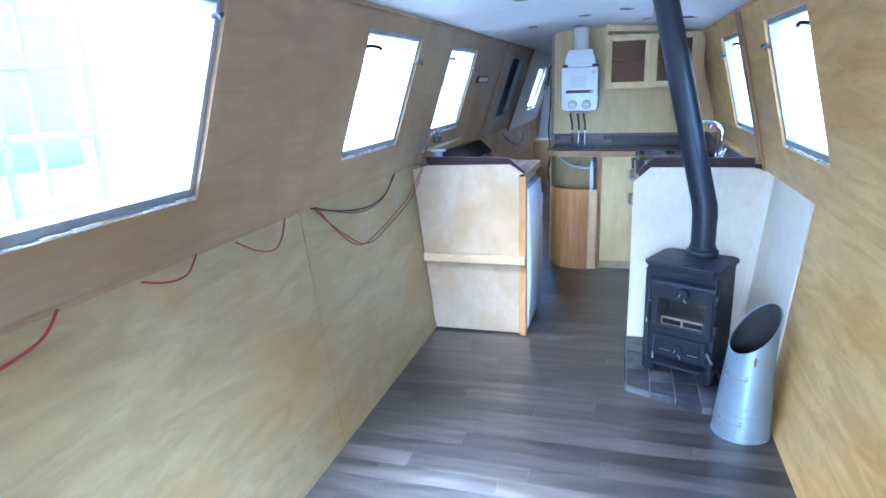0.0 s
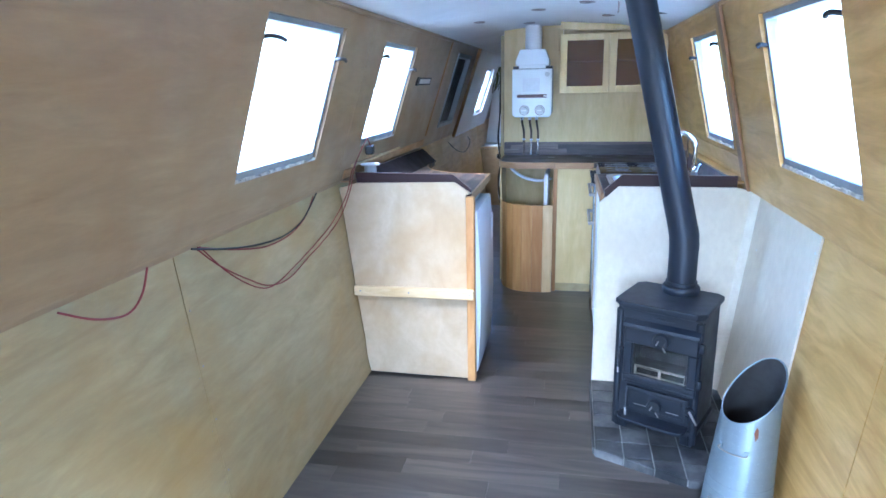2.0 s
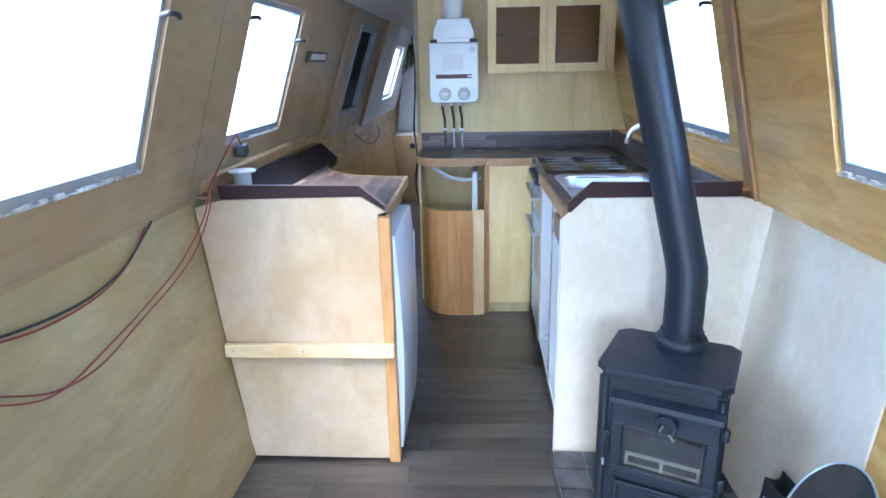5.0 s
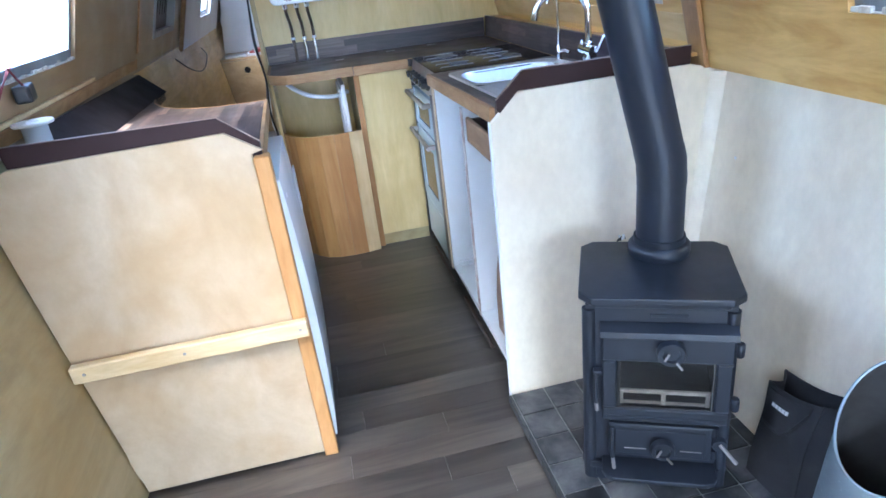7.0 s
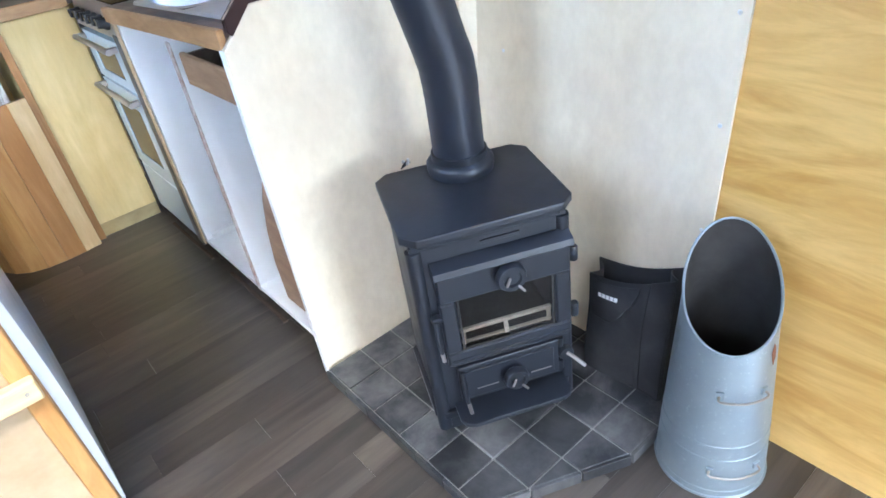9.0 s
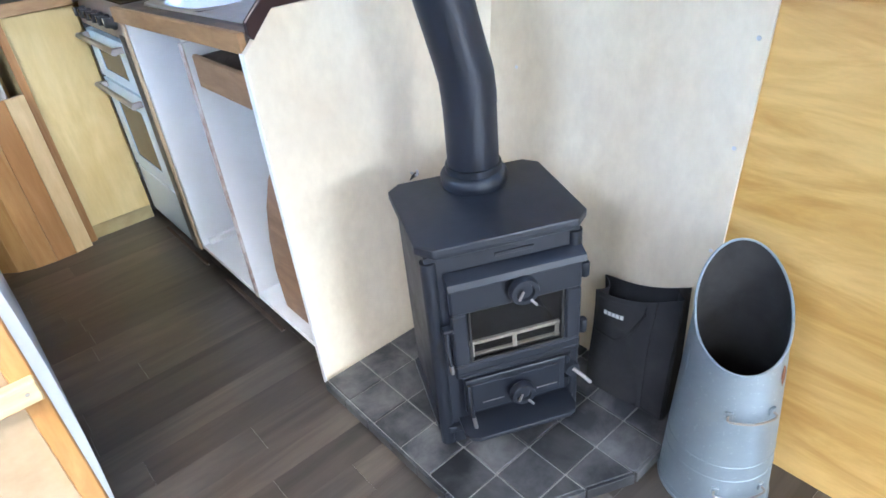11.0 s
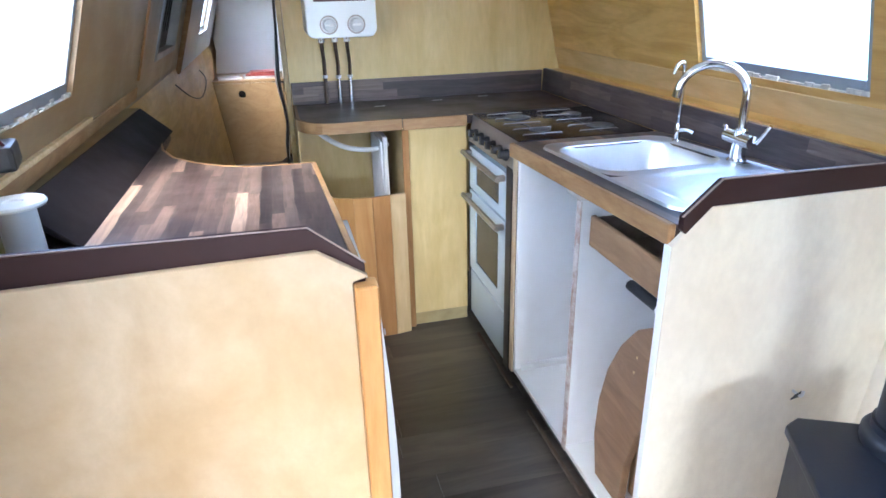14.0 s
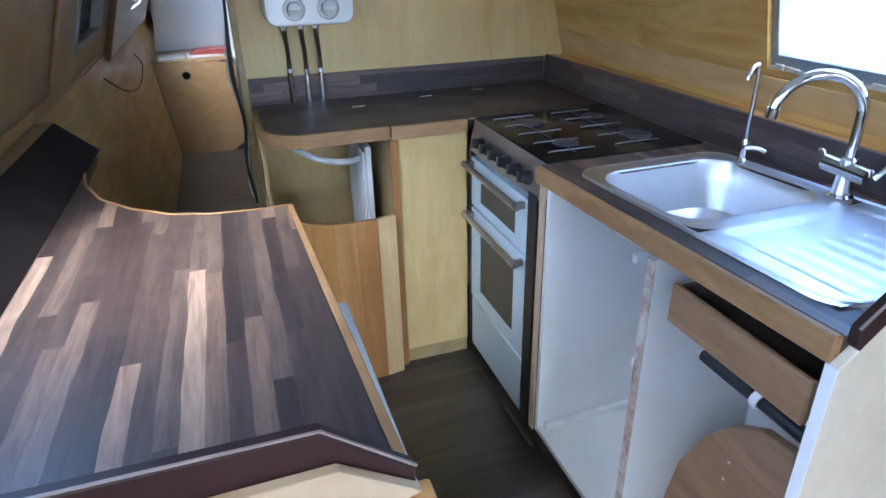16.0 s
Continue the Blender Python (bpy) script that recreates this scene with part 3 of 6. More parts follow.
def window(name, hole, fx, side, label, opener, handles, dark=False):
    """Aluminium hopper window set in a leaning side: outer frame, opening top light, panes, stays and a crumbling sill."""
    y0, y1, z0, z1 = hole
    w = thing(name, (fx(z0), (y0 + y1) / 2, z0), label, "window", "cabin windows", "structure")
    off = 0.030 * side

    def bar(ya, yb, za, zb, d0, d1, n, mat, lab="", bev=0.002):
        pts = [(fx(za) + d0 * side, ya, za), (fx(za) + d0 * side, yb, za), (fx(zb) + d0 * side, yb, zb), (fx(zb) + d0 * side, ya, zb)]
        return part(n, poly(pts, ((d1 - d0) * side, 0, 0), bev), mat, w, lab)
    f = 0.022
    bar(y0 + 0.001, y0 + f, z0 + 0.001, z1 - 0.001, 0.012, 0.05, "frame", ALU)
    bar(y1 - f, y1 - 0.001, z0 + 0.001, z1 - 0.001, 0.012, 0.05, "frame", ALU)
    bar(y0 + f, y1 - f, z0 + 0.001, z0 + 0.034, 0.010, 0.05, "frame", ALU)
    bar(y0 + f, y1 - f, z1 - 0.020, z1 - 0.001, 0.012, 0.05, "frame", ALU)
    pane = bar(y0 + f, y1 - f, z0 + 0.034, z1 - 0.020, 0.030, 0.034, "pane", GLASS, "", 0)
    pane.visible_shadow = False
    # raw lining edge and sealant along the sill
    b = bmesh.new()
    n = 26
    rng = random.Random(int(y0 * 100))
    for i in range(n):
        ya, yb = y0 + (y1 - y0) * i / n, y0 + (y1 - y0) * (i + 1) / n
        h = rng.uniform(0.003, 0.013)
        d = rng.uniform(-0.002, 0.004)
        join(b, box(fx(z0) + d * side, fx(z0) + 0.011 * side, ya, yb + rng.uniform(-0.002, 0.004), z0 + 0.0005, z0 + h, 0.0012))
    part("sealant", b, FOAM, w, "crumbling white sealant along the sill")
    if opener:
        za = z0 + (z1 - z0) * 0.70
        bar(y0 + f, y1 - f, za - 0.006, za + 0.006, 0.014, 0.030, "glazing_bar", ALU) if opener == 2 else None
    for yy, zz, ln in handles:
        q = sweep([(fx(zz) + 0.012 * side, yy, zz), (fx(zz) - 0.012 * side, yy, zz + 0.004), (fx(zz) - 0.022 * side, yy + ln * 0.5, zz + 0.002), (fx(zz) - 0.020 * side, yy + ln, zz - 0.004)], 0.007, 8, 4)
        part("stay_handle", q, BLACK, w, "black window stay handle", True)
    return w


window("window_1", LEFT_WINDOWS[0], left_up, -1, "large aluminium hopper window in the cabin side", 0, [(1.955, 1.575, -0.02)])
window("window_2", LEFT_WINDOWS[1], left_up, -1, "aluminium hopper window with black stay handles", 0, [(2.90, 1.545, 0.085), (3.515, 1.50, 0.03)])
window("window_3", LEFT_WINDOWS[2], left_up, -1, "aluminium hopper window above the worktop", 0, [(4.095, 1.53, 0.012), (4.675, 1.48, 0.02)])
window("window_4", FAR_WINDOW, left_up, -1, "small far window in a white panelled side", 0, [])
window("window_5", RIGHT_WINDOWS[0], right_up, 1, "aluminium hopper window beside the stove", 0, [(3.435, 1.50, -0.02), (2.82, 1.54, 0.02)])
window("window_6", RIGHT_WINDOWS[1], right_up, 1, "aluminium hopper window above the sink", 0, [(4.685, 1.50, -0.02), (4.12, 1.54, 0.02)])

# unseen opening, added only to let skylight into the passage
window("window_8", RIGHT_WINDOWS[2], right_up, 1, "unseen aluminium window added to light the passage", 0, [])

# louvred dark window beyond the galley
lv = thing("window_7", (left_up(1.07), 6.25, 1.07), "dark louvred window with a grey surround", "window", kind="structure")
y0, y1, z0, z1 = LOUVRE
for ya, yb, za, zb in ((y0, y0 + 0.03, z0, z1), (y1 - 0.03, y1, z0, z1), (y0 + 0.03, y1 - 0.03, z0, z0 + 0.03), (y0 + 0.03, y1 - 0.03, z1 - 0.03, z1)):
    part("frame", poly([(left_up(za) + 0.008, ya, za), (left_up(za) + 0.008, yb, za), (left_up(zb) + 0.008, yb, zb), (left_up(zb) + 0.008, ya, zb)], (-0.05, 0, 0), 0.002), ALU, lv)
part("backing", poly([(left_up(z0) - 0.035, y0, z0), (left_up(z0) - 0.035, y1, z0), (left_up(z1) - 0.035, y1, z1), (left_up(z1) - 0.035, y0, z1)], (-0.01, 0, 0)), BLACK, lv)
for i in range(7):
    ya = y0 + 0.055 + i * 0.073
    part("slat", poly([(left_up(z0 + 0.04) - 0.012, ya, z0 + 0.10), (left_up(z0 + 0.04) - 0.02, ya + 0.045, z0 + 0.10), (left_up(z1 - 0.04) - 0.02, ya + 0.045, z1 - 0.04), (left_up(z1 - 0.04) - 0.012, ya, z1 - 0.04)], (-0.004, 0, 0)), FABRIC, lv)

# white proud panel with a timber edge in the passage
wp = thing("wall_panel", (-0.93, 7.5, 0.9), "white painted lining panel with a raw timber edge strip", "panel", kind="structure")
hw = [FAR_WINDOW]
ys, zs = cuts(hw, 6.84, 8.86, 0.925, EAVE)
part("panel", sheet(ys, zs, hw, lambda z: left_up(z) + 0.02, -0.017), WHITE_PAINT, wp)
part("edge_strip", poly([(left_up(0.925) + 0.028, 6.80, 0.925), (left_up(0.925) + 0.028, 6.838, 0.925), (left_up(EAVE) + 0.028, 6.838, EAVE), (left_up(EAVE) + 0.028, 6.80, EAVE)], (-0.026, 0, 0), 0.003), OAK_EDGE, wp, "raw brown timber edge strip")

def on_slope(ya, yb, za, zb, d0, d1, bev=0.001):
    """A flat board lying on the leaning upper side."""
    return poly([(left_up(za) + d0, ya, za), (left_up(za) + d0, yb, za), (left_up(zb) + d0, yb, zb), (left_up(zb) + d0, ya, zb)], (d1 - d0, 0, 0), bev)


# rib trim on the right side, trim strips along the sides
single("trim_rib", poly([(right_up(GUN) - 0.002, 3.915, GUN), (right_up(GUN) - 0.002, 3.985, GUN), (right_up(EAVE) - 0.002, 3.975, EAVE), (right_up(EAVE) - 0.002, 3.905, EAVE)], (-0.014, 0, 0), 0.004, 2), RIB_WOOD, "brown varnished rib trim between plywood sheets", "trim", kind="structure")
single("trim_left", box(left_up(1.03) - 0.004, left_up(1.03) + 0.014, 4.02, 4.88, 1.022, 1.034, 0.002), PINE, "thin pale timber strip along the cabin side", "trim", kind="structure")
single("trim_right", poly([(right_up(1.03) + 0.012, 4.0, 0.985), (right_up(1.03) + 0.012, BULK - 0.002, 0.985), (right_up(1.075) - 0.006, BULK - 0.002, 1.075), (right_up(1.075) - 0.006, 4.0, 1.075)], (0.012, 0, 0), 0.002), grained("pale_sill_board", (0.56, 0.37, 0.15), (0.70, 0.50, 0.25), (6, 1, 6), 0.45), "pale timber board under the sink window", "trim", kind="structure")
for nm, fx, sd in (("trim_eave_left", left_up, 1), ("trim_eave_right", right_up, -1)):
    x = fx(EAVE)
    single(nm, box(min(x, x + sd * 0.012), max(x, x + sd * 0.012), Y0, BULK, EAVE - 0.016, EAVE - 0.002, 0.003), PLY_SIDE if sd > 0 else PLY_GOLD, "narrow eave bead under the ceiling", "trim", kind="structure")

single("trim_rib_left", on_slope(5.575, 5.625, GUN + 0.10, EAVE, 0.001, 0.011, 0.003), RIB_WOOD, "red-brown trim at the end of the side lining", "trim", kind="structure")
single("trim_sill_left", on_slope(3.93, 5.57, 0.975, 1.018, 0.001, 0.010, 0.002), OAK_EDGE, "orange-brown timber board above the dark upstand", "trim", kind="structure")

# ---- outside ----
g = bmesh.new()
bmesh.ops.create_circle(g, cap_ends=True, segments=64, radius=400, matrix=Matrix.Translation((0, 0, -0.62)))
single("ground", g, CONCRETE, "pale concrete boatyard ground", "ground", kind="structure")
rack = thing("storage_rack", (-6.5, 4.5, -0.62), "steel scaffold storage rack in the boatyard", "rack")
for yy in (3.2, 4.4, 5.6, 6.8):
    for xx in (-6.9, -6.0):
        part("upright", box(xx - 0.03, xx + 0.03, yy - 0.03, yy + 0.03, -0.62, 2.6), YARD_STEEL, rack)
for zz in (0.1, 0.9, 1.7, 2.5):
    for xx in (-6.9, -6.0):
        part("rail", box(xx - 0.025, xx + 0.025, 3.2, 6.8, zz, zz + 0.05), YARD_STEEL, rack)
    part("shelf", box(-6.9, -6.0, 3.2, 6.8, zz + 0.051, zz + 0.07), GREY_PLASTIC, rack)
for yy in (4.75, 5.1):
    hc = bmesh.new()
    for k_ in range(3):
        join(hc, sweep([(-6.45 + 0.24 * math.cos(a), yy + 0.05 * k_, 0.42 + 0.24 * math.sin(a)) for a in [i * math.pi / 8 for i in range(17)]], 0.035, 6))
    single("hose_coil", hc, BLUE, "coiled blue hose standing on the rack shelf", "hose", "hoses on the rack")
single("backdrop_shed", box(-16, -15.8, -8, 16, -0.62, 3.6), BRICK_FAR, "pale shed wall across the boatyard", "backdrop", kind="structure")
tp = bmesh.new()
bmesh.ops.create_grid(tp, x_segments=40, y_segments=12, size=1)
for v in tp.verts:
    u, w_ = v.co.x, v.co.y
    v.co = Vector((3.4 + 0.12 * math.sin(9 * u + 2 * w_) + 0.5 * max(0, w_), 6.2 + 1.15 * u, 0.9 + 1.3 * w_ + 0.08 * math.sin(7 * u)))
bmesh.ops.solidify(tp, geom=list(tp.faces), thickness=0.01)
single("tarpaulin", tp, TARP, "creased teal tarpaulin draped over a neighbouring boat", "tarpaulin", smooth=True)


# ---- living space: stove corner ----
HEARTH_Z = 0.034
hearth_outline = [(0.238, 3.915), (0.238, 3.335), (0.555, 3.19), (0.70, 3.19), (0.815, 3.30), (0.815, 3.915)]


def clip(poly_pts, a, b):
    out = []
    for i, p in enumerate(poly_pts):
        q = poly_pts[(i + 1) % len(poly_pts)]
        sp = (b[0] - a[0]) * (p[1] - a[1]) - (b[1] - a[1]) * (p[0] - a[0])
        sq = (b[0] - a[0]) * (q[1] - a[1]) - (b[1] - a[1]) * (q[0] - a[0])
        if sp >= 0:
            out.append(p)
        if (sp >= 0) != (sq >= 0):
            t = sp / (sp - sq)
            out.append((p[0] + t * (q[0] - p[0]), p[1] + t * (q[1] - p[1])))
    return out


hearth = thing("hearth", (0.5, 3.6, 0), "slate-tiled hearth plinth with pale grout", "hearth")
part("bed", poly([(x, y, 0.0) for x, y in hearth_outline], (0, 0, HEARTH_Z - 0.004)), GROUT, hearth, "pale grout bed")
T = 0.1045
for i in range(6):
    for j in range(8):
        xa, ya = 0.238 + i * T, 3.915 - (j + 1) * T
        g_ = 0.0022
        sq = [(xa + g_, ya + g_), (xa + T - g_, ya + g_), (xa + T - g_, ya + T - g_), (xa + g_, ya + T - g_)]
        n = len(hearth_outline)
        for e in range(n):
            if len(sq) >= 3:
                sq = clip(sq, hearth_outline[e], hearth_outline[(e + 1) % n])
        if len(sq) >= 3:
            rise = random.uniform(0.0, 0.0012)
            try:
                part("tile", poly([(x, y, HEARTH_Z - 0.012) for x, y in sq], (0, 0, 0.012 + rise), 0.0012), SLATE, hearth)
            except ValueError:
                pass
for a, b_ in zip(hearth_outline[1:4], hearth_outline[2:5]):
    d = Vector((b_[0] - a[0], b_[1] - a[1], 0))
    nrm = Vector((d.y, -d.x, 0)).normalized() * 0.008
    n = max(1, round(d.length / T))
    for i in range(n):
        p, q = Vector((*a, 0)) + d * (i / n + 0.006), Vector((*a, 0)) + d * ((i + 1) / n - 0.006)
        part("edge_tile", poly([p, q, q + nrm, p + nrm], (0, 0, HEARTH_Z - 0.001), 0.001), SLATE, hearth)
for i in range(6):
    part("edge_tile", box(0.229, 0.2375, 3.34 + i * 0.096, 3.34 + i * 0.096 + 0.094, 0, HEARTH_Z - 0.001, 0.001), SLATE, hearth)

# stove, built about its own centre: front towards -y, turned to face the room
SA, SR = (0.509, 3.566, 0.0), -25.5
SW, SD, STOP = 0.345, 0.292, 0.582
stove = thing("wood_stove", (SA[0], SA[1], HEARTH_Z), "black cast-iron multifuel stove standing on the slate hearth", "stove")


def stove_part(name, bm, mat, parent=None, label="", smooth=False):
    return part(name, turned(bm, SA, SR), mat, parent or stove, label, smooth)


def chamfered(w, d, c, cy=0.0):
    return [(-w / 2 + c, -d / 2 + cy), (w / 2 - c, -d / 2 + cy), (w / 2, -d / 2 + c + cy), (w / 2, d / 2 - c + cy), (w / 2 - c, d / 2 + cy), (-w / 2 + c, d / 2 + cy), (-w / 2, d / 2 - c + cy), (-w / 2, -d / 2 + c + cy)]


bw, bd = SW - 0.030, SD - 0.05
FY = -bd / 2
stove_part("top_plate", poly([(x, y, STOP - 0.018) for x, y in chamfered(SW, SD, 0.028)], (0, 0, 0.018), 0.004, 2), IRON)
stove_part("top_rim", poly([(x, y, STOP - 0.030) for x, y in chamfered(SW - 0.02, SD - 0.02, 0.026)], (0, 0, 0.0115), 0.002), IRON)
fire_open = (-0.086, 0.120, 0.284, 0.420)
# front built round the fire opening; the shell's front stays behind it
fx0, fx1, fz0, fz1 = fire_open
fp = sheet([-bw / 2, fx0, fx1, bw / 2], [0.085, fz0, fz1, 0.552], [(fx0, fx1, fz0, fz1)], lambda z: FY, 0.02)
bmesh.ops.transform(fp, matrix=Matrix(((0, 1, 0, 0), (1, 0, 0, 0), (0, 0, 1, 0), (0, 0, 0, 1))), verts=fp.verts)
bmesh.ops.recalc_face_normals(fp, faces=fp.faces)
stove_part("front_plate", fp, IRON)
for sx in (-1, 1):
    stove_part("side_plate", box(sx * bw / 2 - 0.01 * sx - 0.01, sx * bw / 2 - 0.01 * sx + 0.01, FY + 0.0205, bd / 2, 0.085, 0.552), IRON)
stove_part("back_plate", box(-bw / 2 + 0.0205, bw / 2 - 0.0205, bd / 2 - 0.02, bd / 2, 0.085, 0.552), IRON)
stove_part("grate", box(-bw / 2 + 0.0205, bw / 2 - 0.0205, FY + 0.0205, bd / 2 - 0.0205, 0.25, 0.27), SOOT_DARK)
for sx in (-1, 1):
    stove_part("corner_rib", turned(lathe([(0.016, 0.05), (0.016, 0.54)], (0, 0, 0), (0, 0, 1), 10, True), (sx * (bw / 2 - 0.008), FY + 0.008, 0), 0), IRON, smooth=True)
    for yy in (FY + 0.03, bd / 2 - 0.03):
        stove_part("leg", poly([(sx * (bw / 2 - 0.006), yy - 0.025, HEARTH_Z), (sx * (bw / 2 - 0.05), yy - 0.025, HEARTH_Z), (sx * (bw / 2 - 0.05), yy - 0.025, 0.086), (sx * (bw / 2 + 0.0), yy - 0.025, 0.086)], (0, 0.05, 0), 0.003), IRON)
stove_part("base_plate", box(-bw / 2, bw / 2, FY + 0.004, bd / 2, 0.072, 0.086, 0.003), IRON)
# fire door with a frame round the glass, under a sloping canopy
door_ = box(-0.122, 0.156, FY - 0.022, FY - 0.004, 0.250, 0.286, 0.004)
for x0, x1, z0, z1 in ((-0.122, -0.088, 0.286, 0.418), (0.122, 0.156, 0.286, 0.418), (-0.122, 0.156, 0.418, 0.486)):
    box(x0, x1, FY - 0.022, FY - 0.004, z0, z1, 0.004, 1, door_)
fd = stove_part("fire_door", door_, IRON)
stove_part("canopy", poly([(-0.126, FY - 0.002, 0.512), (-0.126, FY - 0.030, 0.500), (-0.126, FY - 0.034, 0.486), (-0.126, FY - 0.028, 0.482), (-0.126, FY - 0.002, 0.487)], (0.286, 0, 0), 0.002, 2), IRON, fd, "sloping cast canopy over the door")
for x0, x1, z0, z1 in ((-0.086, 0.120, 0.284, 0.289), (-0.086, 0.120, 0.415, 0.420), (-0.086, -0.081, 0.2895, 0.4145), (0.115, 0.120, 0.2895, 0.4145)):
    stove_part("glass_bead", box(x0, x1, FY - 0.0165, FY - 0.0145, z0, z1, 0.0008), SOOT_DARK, fd)
stove_part("glass", box(-0.090, 0.124, FY - 0.013, FY - 0.009, 0.281, 0.422), SOOT_GLASS, fd, "soot-stained stove glass")
for z0, z1, d in ((0.262, 0.267, 0.0245), (0.252, 0.256, 0.0245)):
    stove_part("door_moulding", box(-0.115, 0.149, FY - d, FY - 0.0215, z0, z1, 0.001), IRON, fd)


def air_control(x, z, r, owner):
    """A round spun knob with a bright pointer and a bright stop."""
    stove_part("air_knob", turned(lathe([(0.0, 0.020), (r * 0.55, 0.020), (r * 0.62, 0.026), (r * 0.90, 0.026), (r, 0.020), (r, 0.010), (r * 0.8, 0.004), (r * 0.45, 0.0)], (0, 0, 0), (0, -1, 0), 28), (x, FY - 0.022, z), 0), IRON, owner, "round air control knob", True)
    for dx, dz, ang in ((-0.30 * r, -0.15 * r, 25), (0.55 * r, -0.85 * r, -35)):
        w_ = box(-0.0025, 0.0025, -0.004, 0.0, -0.011, 0.011, 0.001)
        bmesh.ops.rotate(w_, verts=w_.verts, matrix=Matrix.Rotation(radians(ang), 3, "Y"))
        stove_part("pointer", turned(w_, (x + dx, FY - 0.047, z + dz), 0), HANDLE_STEEL, owner, "worn bright pointer")


air_control(0.024, 0.456, 0.031, fd)
for zz in (0.306, 0.452):
    stove_part("hinge", turned(lathe([(0.0, -0.017), (0.008, -0.017), (0.010, -0.014), (0.010, 0.014), (0.008, 0.017), (0.0, 0.017)], (0, 0, 0), (0, 0, 1), 12), (0.166, FY - 0.010, zz), 0), IRON, fd, "", True)
    stove_part("hinge_arm", box(0.150, 0.172, FY - 0.016, FY - 0.006, zz - 0.006, zz + 0.006, 0.002), IRON, fd)
stove_part("latch", box(-0.142, -0.120, FY - 0.028, FY - 0.006, 0.380, 0.392, 0.003), IRON, fd)
stove_part("latch_handle", sweep([(-0.134, FY - 0.026, 0.386), (-0.137, FY - 0.034, 0.345), (-0.133, FY - 0.040, 0.298)], 0.0055, 10, 3, True, 0.6), IRON, fd, "", True)
stove_part("latch_tip", sweep([(-0.1345, FY - 0.0385, 0.312), (-0.133, FY - 0.0405, 0.292)], 0.0045, 8), HANDLE_STEEL, fd, "worn bright latch tip")
# firebars seen through the glass
for zz in (0.278, 0.312):
    stove_part("fire_bar", box(-0.084, 0.122, FY + 0.004, FY + 0.014, zz, zz + 0.009, 0.002), ASH, None, "ash-whitened fire bar")
for xx in (-0.078, 0.016, 0.112):
    stove_part("bar_upright", box(xx - 0.005, xx + 0.005, FY + 0.001, FY + 0.0038, 0.275, 0.324, 0.001), ASH)
stove_part("fire_back", box(-bw / 2 + 0.03, bw / 2 - 0.03, bd / 2 - 0.045, bd / 2 - 0.03, 0.271, 0.52), SOOT_DARK, None, "sooty firebrick back")
# ash door, shelf
ad = stove_part("ash_door", box(-0.106, 0.126, FY - 0.016, FY - 0.003, 0.138, 0.236, 0.005, 2), IRON)
stove_part("ash_door_panel", box(-0.092, 0.112, FY - 0.020, FY - 0.0165, 0.150, 0.222, 0.0015), IRON, ad)
for x0, x1, z0, z1 in ((-0.070, -0.020, 0.166, 0.169), (0.056, 0.104, 0.166, 0.169)):
    stove_part("louvre_line", box(x0, x1, FY - 0.0215, FY - 0.0205, z0, z1), HANDLE_STEEL, ad)
air_control(0.016, 0.184, 0.028, ad)
stove_part("latch_handle", sweep([(-0.098, FY - 0.022, 0.228), (-0.100, FY - 0.034, 0.18), (-0.092, FY - 0.040, 0.108)], 0.0048, 8, 3), IRON, ad, "", True)
stove_part("latch_tip", sweep([(-0.097, FY - 0.0395, 0.150), (-0.0925, FY - 0.0425, 0.106)], 0.0045, 8), HANDLE_STEEL, ad, "worn bright latch tip")
stove_part("riddle_boss", turned(lathe([(0.0, 0.02), (0.016, 0.02), (0.018, 0.014), (0.018, 0.0)], (0, 0, 0), (0, -1, 0), 16), (0.142, FY - 0.002, 0.190), 0), IRON, None, "", True)
stove_part("riddle_rod", sweep([(0.142, FY - 0.022, 0.196), (0.158, FY - 0.034, 0.182), (0.176, FY - 0.040, 0.160)], 0.0045, 8, 3), HANDLE_STEEL, None, "bright riddling rod")
for zz in (0.156, 0.222):
    stove_part("hinge", turned(lathe([(0.008, -0.012), (0.008, 0.012)], (0, 0, 0), (0, 0, 1), 10, True), (0.131, FY - 0.008, zz), 0), IRON, ad)
stove_part("ash_shelf", poly([(x, y, 0.108) for x, y in [(-0.122, FY), (-0.122, FY - 0.050), (-0.112, FY - 0.066), (-0.095, FY - 0.074), (0.112, FY - 0.074), (0.129, FY - 0.066), (0.138, FY - 0.050), (0.138, FY)]], (0, 0, 0.012), 0.003, 2), IRON, None, "flat cast ash shelf")
stove_part("base_band", poly([(x, y, 0.086) for x, y in chamfered(bw + 0.022, bd + 0.022, 0.022)], (0, 0, 0.020), 0.003, 2), IRON)
stove_part("badge_bar", box(-0.020, 0.060, FY - 0.003, FY + 0.001, 0.524, 0.532, 0.001), IRON)

# flue: collar, upright, bend, leaning pipe to the roof
FX, FYY = 0.558, 3.640
flue = thing("flue_pipe", (FX, FYY, STOP), "black painted stove flue with a bend leaning to the roof", "flue pipe")
part("collar", lathe([(0.052, STOP), (0.070, STOP), (0.072, STOP + 0.008), (0.072, STOP + 0.022), (0.066, STOP + 0.030), (0.060, STOP + 0.032), (0.0595, STOP + 0.046), (0.052, STOP + 0.046)], (FX, FYY, 0), (0, 0, 1), 40), IRON, flue, "cast-iron flue collar", True)
FTOP = (0.330, 3.700, roof(0.330) + 0.012)
part("lower_pipe", lathe([(0.0545, STOP + 0.03), (0.0545, 0.762)], (FX, FYY, 0), (0, 0, 1), 40), FLUE_BLACK, flue, "", True)
dirn = (Vector(FTOP) - Vector((FX, FYY, 0.80))).normalized()
